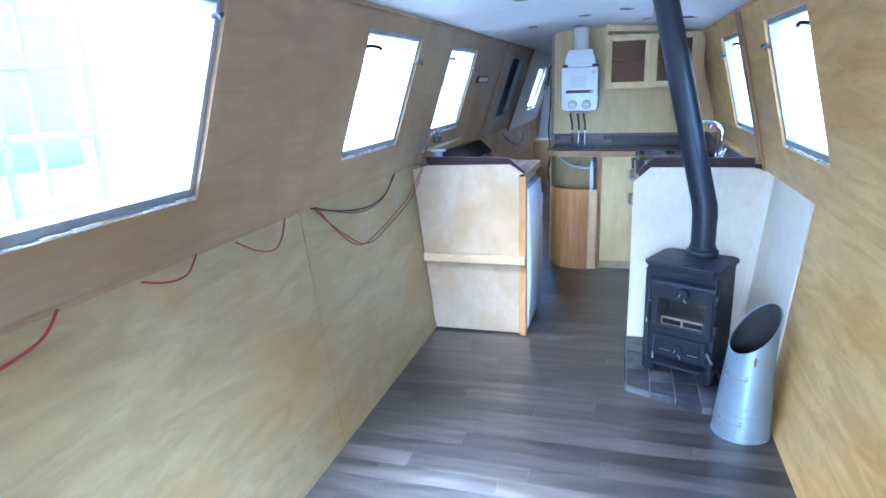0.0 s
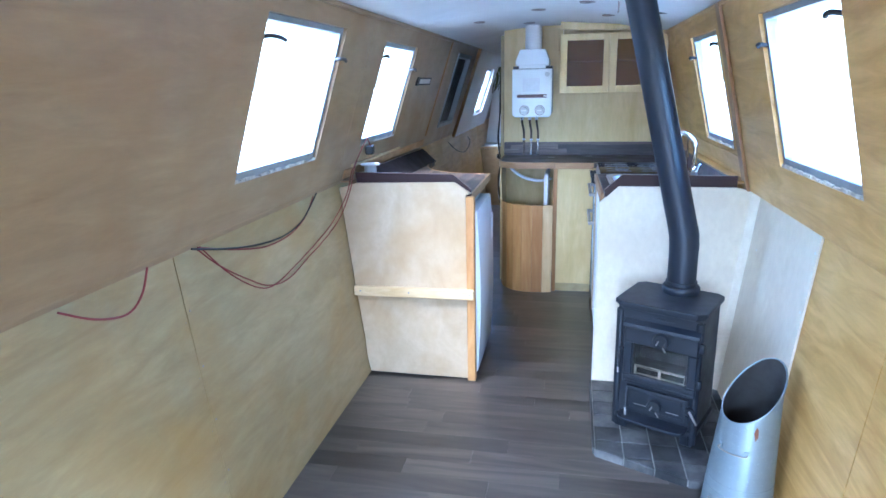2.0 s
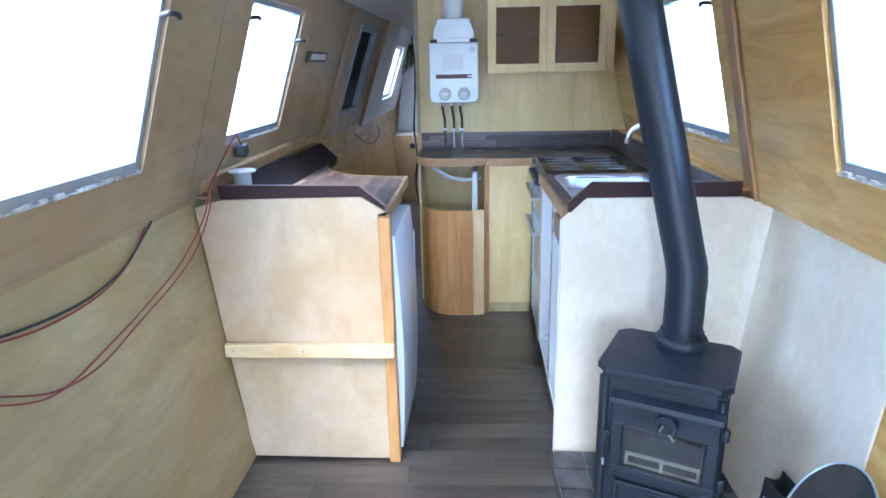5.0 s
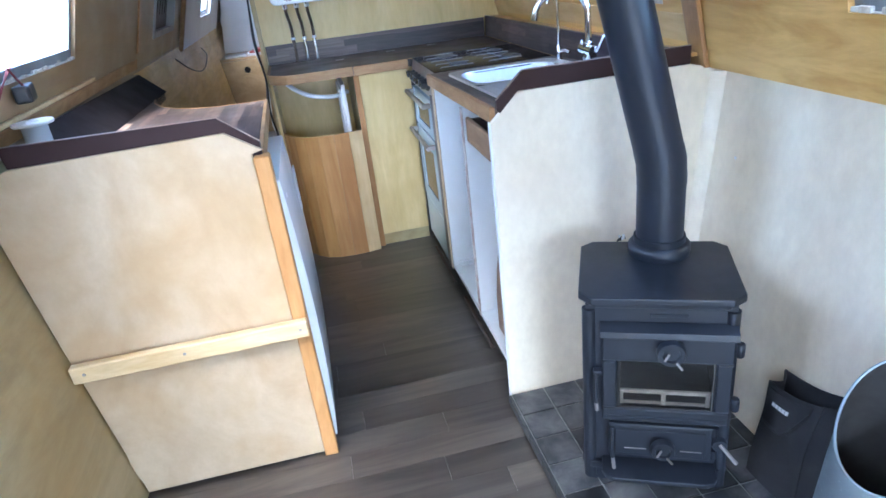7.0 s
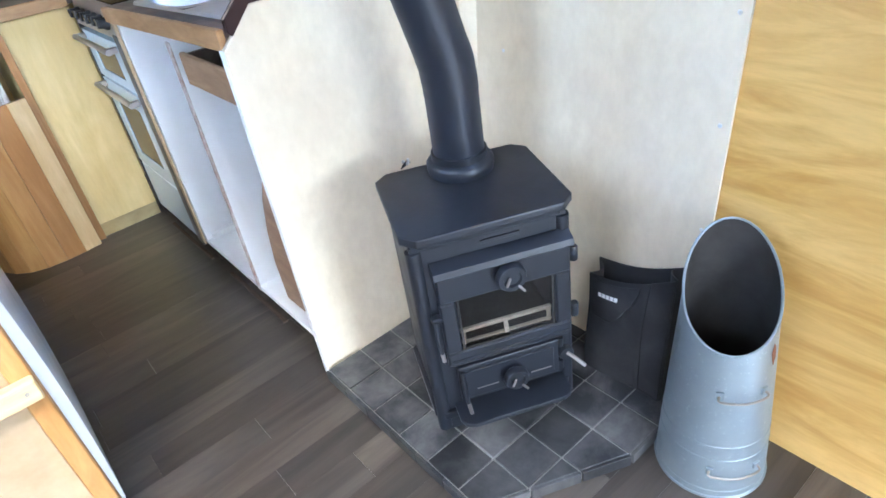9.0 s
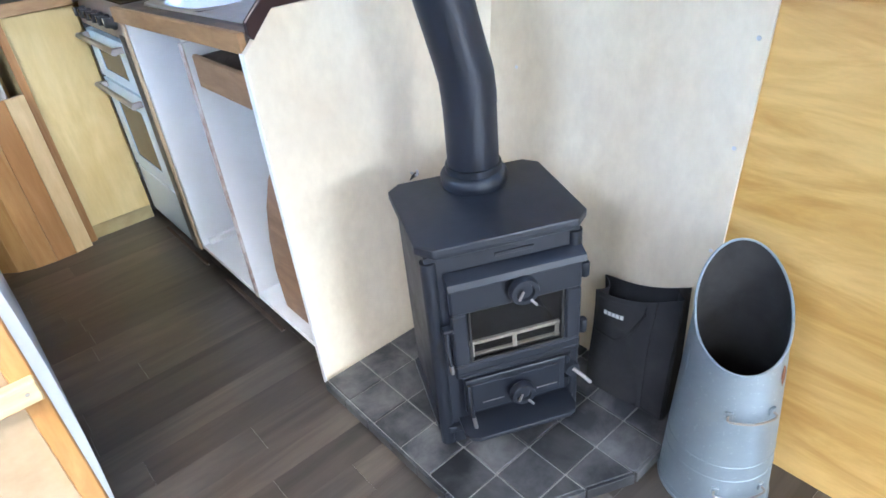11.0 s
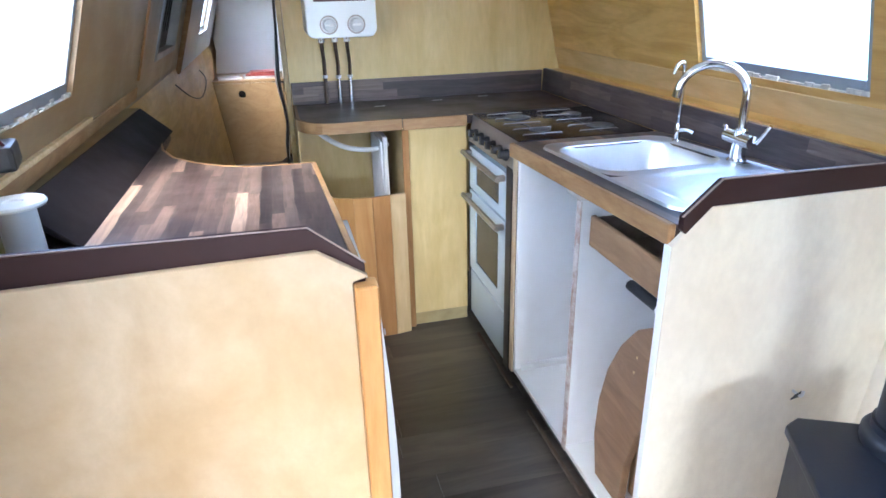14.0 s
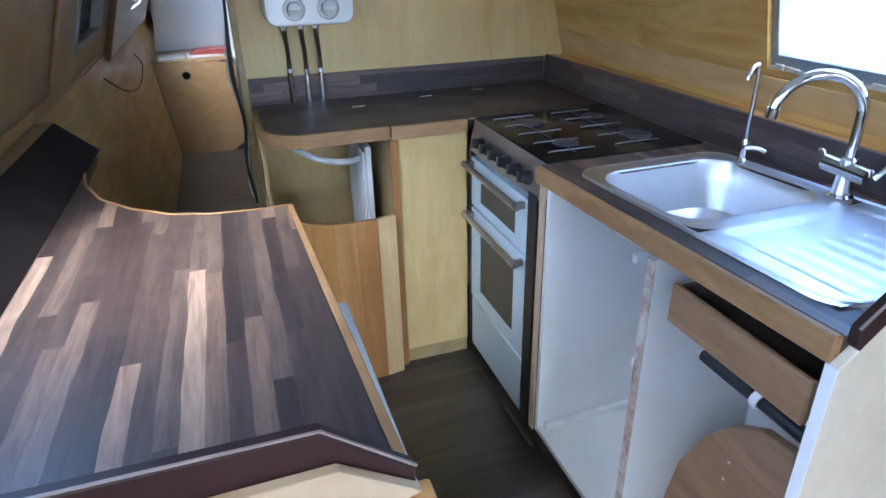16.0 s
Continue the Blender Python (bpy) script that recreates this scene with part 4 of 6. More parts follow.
part("bend", sweep([(FX, FYY, 0.755), (FX, FYY, 0.775), Vector((FX - 0.002, FYY, 0.79)), Vector((FX, FYY, 0.80)) + dirn * 0.012, Vector((FX, FYY, 0.80)) + dirn * 0.04], 0.0555, 40, 0, False), FLUE_BLACK, flue, "", True)
part("upper_pipe", sweep([Vector((FX, FYY, 0.80)) + dirn * 0.035, FTOP], 0.0545, 40, 0, False), FLUE_BLACK, flue, "", True)
part("roof_collar", lathe([(0.05, -0.012), (0.115, -0.012), (0.120, -0.006), (0.120, 0.004), (0.05, 0.006)], (FTOP[0], FTOP[1], roof(0.330) - 0.002), (0.10, 0, 1), 40), BLACK, flue, "dark steel roof collar", True)

# coal scuttle
SC = (0.685, 3.083)
SH = Vector((0.820, 0.572))
scuttle = thing("coal_scuttle", (*SC, 0), "galvanised steel coal scuttle with a slanted open mouth", "coal scuttle")
N, M = 48, 14


def scuttle_rim(a):
    s = math.cos(a) * SH.x + math.sin(a) * SH.y
    return 0.432 + 0.086 * s + 0.008 * s * s


def scuttle_at(a, h, out=0.0):
    """A point on the scuttle's side at angle a and height h, out metres proud of it."""
    r = 0.1085 - 0.026 * min(1.0, h / 0.43) ** 1.15 + out
    lean = 0.030 * (h / 0.43) ** 1.3
    return (SC[0] + r * math.cos(a) + lean * SH.x, SC[1] + r * math.sin(a) + lean * SH.y, h)


def scuttle_shell(dr, flip):
    q = bmesh.new()
    rows = [[q.verts.new(scuttle_at(2 * math.pi * i / N, max(0.004, scuttle_rim(2 * math.pi * i / N) * j / M), dr)) for i in range(N)] for j in range(M + 1)]
    for a_, c_ in zip(rows, rows[1:]):
        for i in range(N):
            f = (a_[i], a_[(i + 1) % N], c_[(i + 1) % N], c_[i])
            q.faces.new(f[::-1] if flip else f)
    return q, rows


q, rows = scuttle_shell(0.0, False)
part("body", q, ZINC, scuttle, "", True)
# inner shell in one dark brown, much darker than the zinc outside
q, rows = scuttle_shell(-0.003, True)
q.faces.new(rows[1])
part("lining", q, SOOT_DARK, scuttle, "dark brown inside of the scuttle", True)
turns = [2 * math.pi * i / N for i in range(N + 1)]
part("rim", sweep([scuttle_at(a, scuttle_rim(a)) for a in turns], 0.0028, 8), ZINC, scuttle, "rolled rim", True)
for h, rr in ((0.006, 0.0040), (0.024, 0.0012), (0.108, 0.0016), (0.142, 0.0016)):
    part("hoop", sweep([scuttle_at(a, h, -0.0006) for a in turns], rr, 8), ZINC, scuttle, "", True)
seam = radians(140)
part("seam", poly([scuttle_at(seam - 0.05, 0.01, 0.0006), scuttle_at(seam + 0.05, 0.01, 0.0006), scuttle_at(seam + 0.05, 0.36, 0.0006), scuttle_at(seam - 0.05, 0.36, 0.0006)], (0.0008 * math.cos(seam), 0.0008 * math.sin(seam), 0)), ZINC, scuttle, "folded side seam")
for h, ang in ((0.268, 232), (0.082, 232)):
    a0 = radians(ang)
    pts = [scuttle_at(a0 + da, h - (0.006 if out else 0), out) for da, out in ((-0.44, 0.0), (-0.42, 0.012), (0.0, 0.014), (0.42, 0.012), (0.44, 0.0))]
    part("handle", sweep(pts, 0.0024, 8, 4), COPPER_GREY, scuttle, "tarnished wire handle", True)
    for da in (-0.44, 0.44):
        part("bracket", turned(box(-0.002, 0.003, -0.007, 0.007, -0.008, 0.008, 0.001), scuttle_at(a0 + da, h, 0.0012), ang + math.degrees(da)), ZINC, scuttle)
rp = [scuttle_at(radians(268) + da, 0.340 + dh, 0.0014) for da, dh in ((-0.07, 0), (0.0, -0.026), (0.08, -0.012), (0.06, 0.012), (0.0, 0.020))]
part("rust_patch", poly(rp, (0, -0.001, 0)), RUST, scuttle, "patch of brown rust")

# black canvas bag slumped against the side board
bag = thing("canvas_bag", (0.74, 3.33, HEARTH_Z), "black canvas fuel bag slumped against the white board", "bag")
B_LOW = [(0.700, 3.428), (0.712, 3.226), (0.778, 3.232), (0.778, 3.430)]
B_TOP = [(0.756, 3.452, 0.278), (0.766, 3.238, 0.348), (0.806, 3.250, 0.352), (0.800, 3.462, 0.290)]


def bag_front(u, v, out=0.0):
    """A point of the sagging front cloth: u from one side seam to the other, v upward."""
    low = Vector((*B_LOW[0], HEARTH_Z + 0.004)).lerp(Vector((*B_LOW[1], HEARTH_Z + 0.004)), u)
    top = Vector(B_TOP[0]).lerp(Vector(B_TOP[1]), u)
    p = low.lerp(top, v)
    fold = 0.010 * math.sin(math.pi * v) * math.sin(math.pi * u) + 0.004 * math.sin(5.2 * u + 7.0 * v) - 0.006 * math.exp(-((u - 0.45 - 0.4 * (0.6 - v)) / 0.07) ** 2) * (v < 0.7)
    return p + Vector((-0.97, -0.18, 0.22)) * (fold + out) + Vector((0, 0, -0.022 * math.sin(math.pi * u) * v ** 3))


def cloth(rows_):
    q = bmesh.new()
    vs = [[q.verts.new(p) for p in r_] for r_ in rows_]
    for a_, c_ in zip(vs, vs[1:]):
        for i in range(len(a_) - 1):
            q.faces.new((a_[i], a_[i + 1], c_[i + 1], c_[i]))
    bmesh.ops.recalc_face_normals(q, faces=q.faces)
    bmesh.ops.solidify(q, geom=list(q.faces), thickness=0.0025)
    return q


def bag_edge(k, v):
    """The upright edges at the back of the bag."""
    return Vector((*B_LOW[k], HEARTH_Z + 0.004)).lerp(Vector(B_TOP[k]), v)


steps = [i / 14 for i in range(15)]
part("front", cloth([[bag_front(u, v) for u in steps] for v in steps]), FABRIC, bag, "", True)
part("back", cloth([[bag_edge(3, v).lerp(bag_edge(2, v), u) + Vector((0.004, 0, -0.016 * math.sin(math.pi * u) * v)) for u in steps] for v in steps]), FABRIC, bag, "", True)
for k, u0 in ((2, 1.0), (3, 0.0)):
    sgn = 1 if k == 2 else -1
    part("gusset", cloth([[bag_front(u0, v).lerp(bag_edge(k, v), w_) + Vector((0, sgn * 0.022 * math.sin(math.pi * w_) * v, 0)) for w_ in steps] for v in steps]), FABRIC, bag, "", True)
part("bottom", poly([(x, y, HEARTH_Z + 0.001) for x, y in B_LOW], (0, 0, 0.006), 0.002), FABRIC, bag)
pk = part("pocket", cloth([[bag_front(0.05 + 0.57 * u * (1 - 0.35 * (1 - v) ** 2), 0.60 + 0.36 * v - 0.03 * math.sin(math.pi * u) * (1 - v), 0.005) for u in steps] for v in steps]), FABRIC, bag, "stitched front pocket", True)
part("pocket_hem", sweep([bag_front(0.05 + 0.57 * u, 0.60 + 0.30 * max(0.0, (u - 0.45) / 0.55) ** 1.6 - 0.03 * math.sin(math.pi * u), 0.008) for u in steps], 0.0028, 6), FABRIC, pk)
for u0 in (0.70, 0.96):
    part("strap", cloth([[bag_front(u0 + du, v, 0.005) for du in (-0.028, 0.0, 0.028)] for v in steps]), FABRIC, bag, "webbing strap sewn down the front", True)
for k in range(5):
    u0 = 0.145 + 0.052 * k
    part("badge", poly([bag_front(u0, 0.805, 0.0085), bag_front(u0 + 0.042, 0.805, 0.0085), bag_front(u0 + 0.042, 0.845, 0.0085), bag_front(u0, 0.845, 0.0085)], (-0.0008, 0, 0)), BADGE, bag, "small white printed mark")

def loft_plain(rings_):
    """Two alike outlines joined into one closed solid."""
    q = bmesh.new()
    low, high_ = [[q.verts.new(p) for p in r_] for r_ in rings_]
    n = len(low)
    for i in range(n):
        q.faces.new((low[i], low[(i + 1) % n], high_[(i + 1) % n], high_[i]))
    q.faces.new(low[::-1])
    q.faces.new(high_)
    bmesh.ops.recalc_face_normals(q, faces=q.faces)
    return q


# white-washed boards behind the stove
EP = 3.925
end_r = thing("end_panel", (0.55, EP, 0), "white-washed plywood end panel of the sink unit", "panel")
part("board", poly([(0.243, EP, 0.008), (right_low(0.0) - 0.004, EP, 0.008), (right_low(0.92) - 0.004, EP, 0.93), (0.800, EP, 0.955), (0.318, EP, 0.955), (0.250, EP, 0.890), (0.243, EP, 0.885)], (0, 0.016, 0), 0.002), WHITE_PLY, end_r)
part("edge_strip", box(0.2395, 0.2425, EP, EP + 0.018, 0.008, 0.885), WHITE_PAINT, end_r)
side = sheet([3.215, 3.9245], [0.004, 0.30, 0.62, 0.941], [], lambda z: right_low(z) - 0.010, 0.007)
end_s = thing("side_board", (0.85, 3.55, 0), "white-washed plywood board lining the cabin side", "panel")
part("board", side, WHITE_PLY, end_s)
for yy, zz in ((3.235, 0.25), (3.235, 0.44), (3.235, 0.66), (3.235, 0.86), (3.80, 0.72)):
    part("screw", turned(lathe([(0.0, 0.0022), (0.004, 0.0016), (0.0045, 0)], (0, 0, 0), (-1, 0, 0), 10), (right_low(zz) - 0.0102, yy, zz), 0), STEEL, end_s)
fillet = []
for zz in (0.036, 0.93):
    xw = right_low(zz) - 0.011
    fillet.append([(xw, EP - 0.032, zz), (xw - 0.006, EP - 0.030, zz), (xw - 0.020, EP - 0.016, zz), (xw - 0.026, EP - 0.006, zz), (xw - 0.027, EP - 0.001, zz), (xw, EP - 0.001, zz)])
part("corner_batten", loft_plain(fillet), WHITE_PLY, end_s, "white rounded batten in the corner", True)
hookb = thing("wall_hook", (0.600, EP, 0.495), "small bent metal hook screwed to the white board", "hook")
part("stem", sweep([(0.600, EP + 0.002, 0.497), (0.600, EP - 0.022, 0.497), (0.600, EP - 0.026, 0.512)], 0.0035, 8, 3), STEEL, hookb)
part("wing", poly([(0.580, EP - 0.014, 0.487), (0.612, EP - 0.014, 0.494), (0.608, EP - 0.014, 0.505), (0.590, EP - 0.014, 0.498)], (0, -0.004, 0), 0.001), BLACK, hookb)


# ---- galley, side with the fridge ----
def top_z(y, near):
    return near - (near - 0.888) * (y - 3.93) / 0.87


EL = 3.885
end_l = thing("end_panel", (-0.6, EL, 0), "bare birch plywood end panel with a pine batten", "panel")
part("board", poly([(left_low(0) + 0.004, EL, 0.015), (-0.347, EL, 0.012), (-0.347, EL, 0.915), (-0.322, EL, 0.922), (-0.398, EL, 0.972), (left_up(0.97) + 0.09, EL, 0.965), (left_up(0.95) + 0.012, EL, 0.94), (left_low(0.5) + 0.004, EL, 0.5)], (0, 0.014, 0), 0.0015), BIRCH, end_l)
part("post", box(-0.346, -0.308, EL - 0.010, EL + 0.030, 0.0, 0.908, 0.003), POST, end_l, "orange pine corner post")
part("batten", box(left_low(0.45) + 0.006, -0.3095, EL - 0.036, EL - 0.011, 0.425, 0.472, 0.003), PINE, end_l, "pale pine batten")
for xx in (-0.33, -0.62, -0.86):
    part("screw", turned(lathe([(0.0, 0.002), (0.004, 0.0015), (0.0045, 0)], (0, 0, 0), (0, -1, 0), 8), (xx, EL - 0.036, 0.45), 0), HANDLE_STEEL, end_l)
wl = thing("worktop", (-0.6, 4.3, 0.88), "walnut-stave laminate worktop with a curved end and timber lipping", "worktop")
outline_l = [(-0.322, 3.919), (-0.346, 4.755), (-0.424, 4.757), (-0.514, 4.768), (-0.592, 4.799), (-0.674, 4.864), (-0.745, 4.951), (-0.790, 5.065), (-0.812, 5.19), (-0.818, 5.395), (-0.93, 5.395), (-0.93, 3.919)]


def tilt(bm, near):
    for v in bm.verts:
        v.co.z += top_z(min(v.co.y, 4.8), near) - 0.888
    return bm


part("slab", tilt(poly([(x - 0.0125 if i < 2 else x, y, 0.852) for i, (x, y) in enumerate(outline_l)], (0, 0, 0.036), 0.0015), 0.915), LAM_Y, wl)
part("lipping", tilt(poly([(-0.322, 3.919, 0.850), (-0.346, 4.756, 0.850), (-0.358, 4.756, 0.850), (-0.334, 3.919, 0.850)], (0, 0, 0.039), 0.0015), 0.915), OAK_EDGE, wl, "timber lipping")
curve = ribbon(outline_l[1:10], 0.006, 0.850, 0.0395)
part("lipping", tilt(curve, 0.915), OAK_EDGE, wl, "pale curved timber lipping")
part("upstand", poly([(-0.806, 4.20, 0.905), (-0.818, 4.20, 0.905), (-0.912, 4.20, 0.985), (-0.900, 4.20, 0.993)], (0, 1.199, 0), 0.002), UPSTAND_BLACK, wl, "near-black sloping upstand")
for v in wl.children[-1].data.vertices:
    if v.co.y > 5:
        v.co.z -= 0.024
part("end_upstand", poly([(left_up(0.96) + 0.10, 3.900, 0.90), (-0.325, 3.900, 0.90), (-0.325, 3.900, 0.938), (-0.408, 3.900, 1.006), (left_up(0.96) + 0.085, 3.900, 1.012)], (0, 0.0175, 0), 0.0015), DARK_EDGE, wl, "dark brown end upstand with a bevelled corner")
part("top_strip", poly([(left_up(0.96) + 0.085, 3.901, 1.0125), (-0.408, 3.901, 1.0065), (-0.324, 3.901, 0.9385), (-0.3225, 3.901, 0.9405), (-0.407, 3.901, 1.0080), (left_up(0.96) + 0.085, 3.901, 1.0140)], (0, 0.003, 0)), EDGE_STRIP, wl, "thin pale edge strip")
part("wall_ledge", box(left_up(0.99) - 0.01, -0.905, 3.919, 5.398, 0.962, 0.970, 0.001), PLY_SIDE, wl, "plywood ledge behind the upstand")
carc = thing("cabinet", (-0.65, 4.5, 0), "plywood carcass under the curved worktop", "cabinet")
part("side", box(-0.93, -0.42, 4.50, 4.516, 0.0, 0.848), BIRCH, carc)
part("back", box(-0.86, -0.85, 3.89, 4.50, 0.0, 0.848), BIRCH, carc)

fr = thing("fridge", (-0.55, 4.2, 0), "white under-counter fridge with a plain flat door", "fridge")
part("body", box(-0.84, -0.352, 3.918, 4.40, 0.012, 0.838, 0.008, 2), ENAMEL, fr)
door_profile = [(-0.351, 0.034)] + [(-0.302 + 0.016 * (1 - ((0.034 + 0.80 * i / 12 - 0.434) / 0.40) ** 2), 0.034 + 0.80 * i / 12) for i in range(13)] + [(-0.351, 0.834)]
fdoor = part("door", poly([(x, 3.921, z) for x, z in door_profile], (0, 0.485, 0), 0.004, 2), ENAMEL, fr, "white fridge door with a gently bowed front", True)
part("handle", box(-0.292, -0.285, 4.34, 4.385, 0.60, 0.74, 0.003), GREY_PLASTIC, fdoor)
part("badge", turned(lathe([(0, 0.001), (0.006, 0.001), (0.006, 0)], (0, 0, 0), (1, 0, 0), 12), (-0.2945, 3.945, 0.785), 0), STEEL, fdoor)
for xx, yy in ((-0.38, 3.93), (-0.38, 4.37), (-0.80, 3.93), (-0.80, 4.37)):
    part("foot", lathe([(0.015, 0), (0.015, 0.013)], (xx, yy, 0), (0, 0, 1), 10, True), BLACK, fr)

spool = thing("solder_reel", (-0.852, 4.10, 0.915), "white plastic cable reel on the worktop", "reel")
part("drum", lathe([(0.030, 0.912), (0.030, 1.018)], (-0.868, 4.125, 0), (0, 0, 1), 28, True), GREY_PLASTIC, spool, "", True)
part("flange", lathe([(0.0, 1.018), (0.047, 1.018), (0.049, 1.022), (0.047, 1.026), (0.016, 1.026), (0.014, 1.022), (0.0, 1.022)], (-0.868, 4.125, 0), (0, 0, 1), 32), WHITE_PAINT, spool, "white reel flange", True)
part("flange", lathe([(0.012, 0.912), (0.040, 0.912), (0.040, 0.917), (0.012, 0.917)], (-0.868, 4.125, 0), (0, 0, 1), 32), WHITE_PAINT, spool, "", True)

# ---- galley, sink side ----
wr = thing("worktop", (0.5, 4.3, 0.88), "walnut-stave laminate worktop round the sink with timber lipping", "worktop")
NEAR = 0.922
SX0, SX1, SY0, SY1 = 0.332, 0.680, 4.335, 4.660   # bowl opening
slab = sheet([EP + 0.018, SY0, SY1, 4.792], [0.262, SX0, SX1, 0.757], [(SY0, SY1, SX0, SX1)], lambda z: 0.852, 0.036)
bmesh.ops.transform(slab, matrix=Matrix(((0, 0, 1, 0), (0, 1, 0, 0), (1, 0, 0, 0), (0, 0, 0, 1))), verts=slab.verts)
bmesh.ops.recalc_face_normals(slab, faces=slab.faces)
part("slab", tilt(slab, NEAR), LAM_Y, wr)
part("lipping", tilt(box(0.246, 0.2615, EP + 0.017, 4.794, 0.846, 0.8885, 0.003), NEAR), OAK_EDGE, wr, "oiled timber lipping")
part("end_upstand", poly([(0.262, EP, 0.915), (0.262, EP, 0.940), (0.335, EP, 1.005), (0.800, EP, 1.003), (0.800, EP, 0.956), (0.320, EP, 0.956), (0.270, EP, 0.906)], (0, 0.0165, 0), 0.0015), DARK_EDGE, wr, "dark brown end upstand with a bevelled corner")
part("top_strip", poly([(0.261, EP, 0.9405), (0.334, EP, 1.0055), (0.800, EP, 1.0035), (0.800, EP, 1.0055), (0.333, EP, 1.008), (0.2585, EP, 0.942)], (0, 0.003, 0)), EDGE_STRIP, wr, "thin pale edge strip")
part("upstand", poly([(0.757, EP + 0.018, NEAR), (0.757, 4.80, 0.888), (0.757, BULK - 0.014, 0.886), (0.762, BULK - 0.014, 0.985), (0.762, EP + 0.018, 0.995)], (0.014, 0, 0), 0.001), LAM_UY, wr, "walnut-stave upstand along the cabin side")
part("wall_ledge", box(0.772, 0.86, EP + 0.018, BULK - 0.002, 0.970, 0.980, 0.001), PLY_GOLD, wr, "plywood ledge behind the upstand")

# stainless sink
sink = thing("sink", (0.5, 4.35, 0.90), "stainless steel inset sink with a ribbed drainer", "sink")


def rr_ring(x0, x1, y0, y1, r, n=6):
    pts = []
    for cx, cy, a0 in ((x1 - r, y1 - r, 0), (x0 + r, y1 - r, 90), (x0 + r, y0 + r, 180), (x1 - r, y0 + r, 270)):
        for i in range(n + 1):
            a = radians(a0 + 90 * i / n)
            pts.append((cx + r * math.cos(a), cy + r * math.sin(a)))
    return pts


def loft(rings_, closed_bottom=True):
    q = bmesh.new()
    vs = [[q.verts.new(p) for p in r_] for r_ in rings_]
    m = len(vs[0])
    for a_, c_ in zip(vs, vs[1:]):
        for i in range(m):
            q.faces.new((a_[i], a_[(i + 1) % m], c_[(i + 1) % m], c_[i]))
    if closed_bottom:
        q.faces.new(vs[-1])
    bmesh.ops.recalc_face_normals(q, faces=q.faces)
    return q


zt = 0.8915
bowl = loft([[(x, y, zt + h) for x, y in rr_ring(SX0 - 0.004 + i_, SX1 + 0.004 - i_, SY0 - 0.004 + i_, SY1 + 0.004 - i_, 0.075)] for i_, h in ((-0.008, 0.0), (0.0, -0.001), (0.004, -0.008), (0.008, -0.06), (0.020, -0.118), (0.045, -0.132), (0.10, -0.134))])
part("bowl", tilt(bowl, NEAR), STEEL, sink, "", True)
rim = loft([[(x, y, zt - 0.004) for x, y in rr_ring(0.302, 0.715, 3.985, 4.712, 0.06)], [(x, y, zt + 0.003) for x, y in rr_ring(0.305, 0.712, 3.988, 4.709, 0.058)], [(x, y, zt + 0.001) for x, y in rr_ring(0.312, 0.705, 3.995, 4.702, 0.055)]], False)
part("rim", tilt(rim, NEAR), STEEL, sink, "", True)
deck = bmesh.new()
hole_r = rr_ring(SX0 - 0.012, SX1 + 0.012, SY0 - 0.012, SY1 + 0.012, 0.08)
out_r = rr_ring(0.312, 0.705, SY0 - 0.05, 4.702, 0.05)
dv = [[deck.verts.new((x, y, zt + 0.001)) for x, y in out_r], [deck.verts.new((x, y, zt)) for x, y in hole_r]]
for i in range(len(out_r)):
    j = (i + 1) % len(out_r)
    deck.faces.new((dv[0][i], dv[0][j], dv[1][j], dv[1][i]))
bmesh.ops.recalc_face_normals(deck, faces=deck.faces)
part("deck", tilt(deck, NEAR), STEEL, sink, "", True)
dr = bmesh.new()
nx, ny = 60, 22
gv = [[None] * (ny + 1) for _ in range(nx + 1)]
for i in range(nx + 1):
    for j in range(ny + 1):
        x = 0.312 + (0.705 - 0.312) * i / nx
        y = 3.995 + (SY0 - 0.05 - 3.995) * j / ny
        inside = 0.045 < (x - 0.312) < 0.35 and 4.02 < y < SY0 - 0.075
        z = zt + 0.001 - (0.003 + (0.00035 * math.sin((x - 0.312) * 2 * math.pi / 0.04) if y < 4.17 else 0) if inside else 0)
        gv[i][j] = dr.verts.new((x, y, z))
for i in range(nx):
    for j in range(ny):
        dr.faces.new((gv[i][j], gv[i + 1][j], gv[i + 1][j + 1], gv[i][j + 1]))
part("drainer", tilt(dr, NEAR), STEEL, sink, "ribbed stainless drainer", True)
part("waste", lathe([(0.0, -0.1325), (0.012, -0.131), (0.030, -0.1315), (0.032, -0.134)], (0.50, 4.515, zt + 0.012), (0, 0, 1), 24), CHROME, sink, "", True)

tap = thing("mixer_tap", (0.690, 4.345, 0.905), "chrome swan-neck mixer tap with two levers", "tap")
TX, TY, TZ = 0.696, 4.333, 0.907
part("base", lathe([(0.0, 0), (0.026, 0), (0.026, 0.006), (0.019, 0.012), (0.017, 0.05), (0.0, 0.05)], (TX, TY, TZ - 0.002), (0, 0, 1), 20), CHROME, tap, "", True)
part("cross_body", sweep([(TX - 0.006, TY - 0.055, TZ + 0.058), (TX + 0.004, TY + 0.052, TZ + 0.058)], 0.0175, 18), CHROME, tap, "", True)
for dy, zz in ((-0.060, 0.105), (0.056, 0.075)):
    part("lever", sweep([(TX, TY + dy, TZ + 0.058), (TX + 0.006, TY + dy * 1.15, TZ + 0.075), (TX + 0.012, TY + dy * 1.4, TZ + zz)], 0.0055, 10, 3), CHROME, tap, "chrome lever", True)
sp = [(TX, TY, TZ + 0.05), (TX, TY, TZ + 0.085)]
for i in range(13):
    a = math.pi * i / 12 * 0.94
    sp.append((TX - 0.075 + 0.075 * math.cos(a), TY + 0.020 * (1 - math.cos(a)) * 1.7, TZ + 0.165 + 0.078 * math.sin(a)))
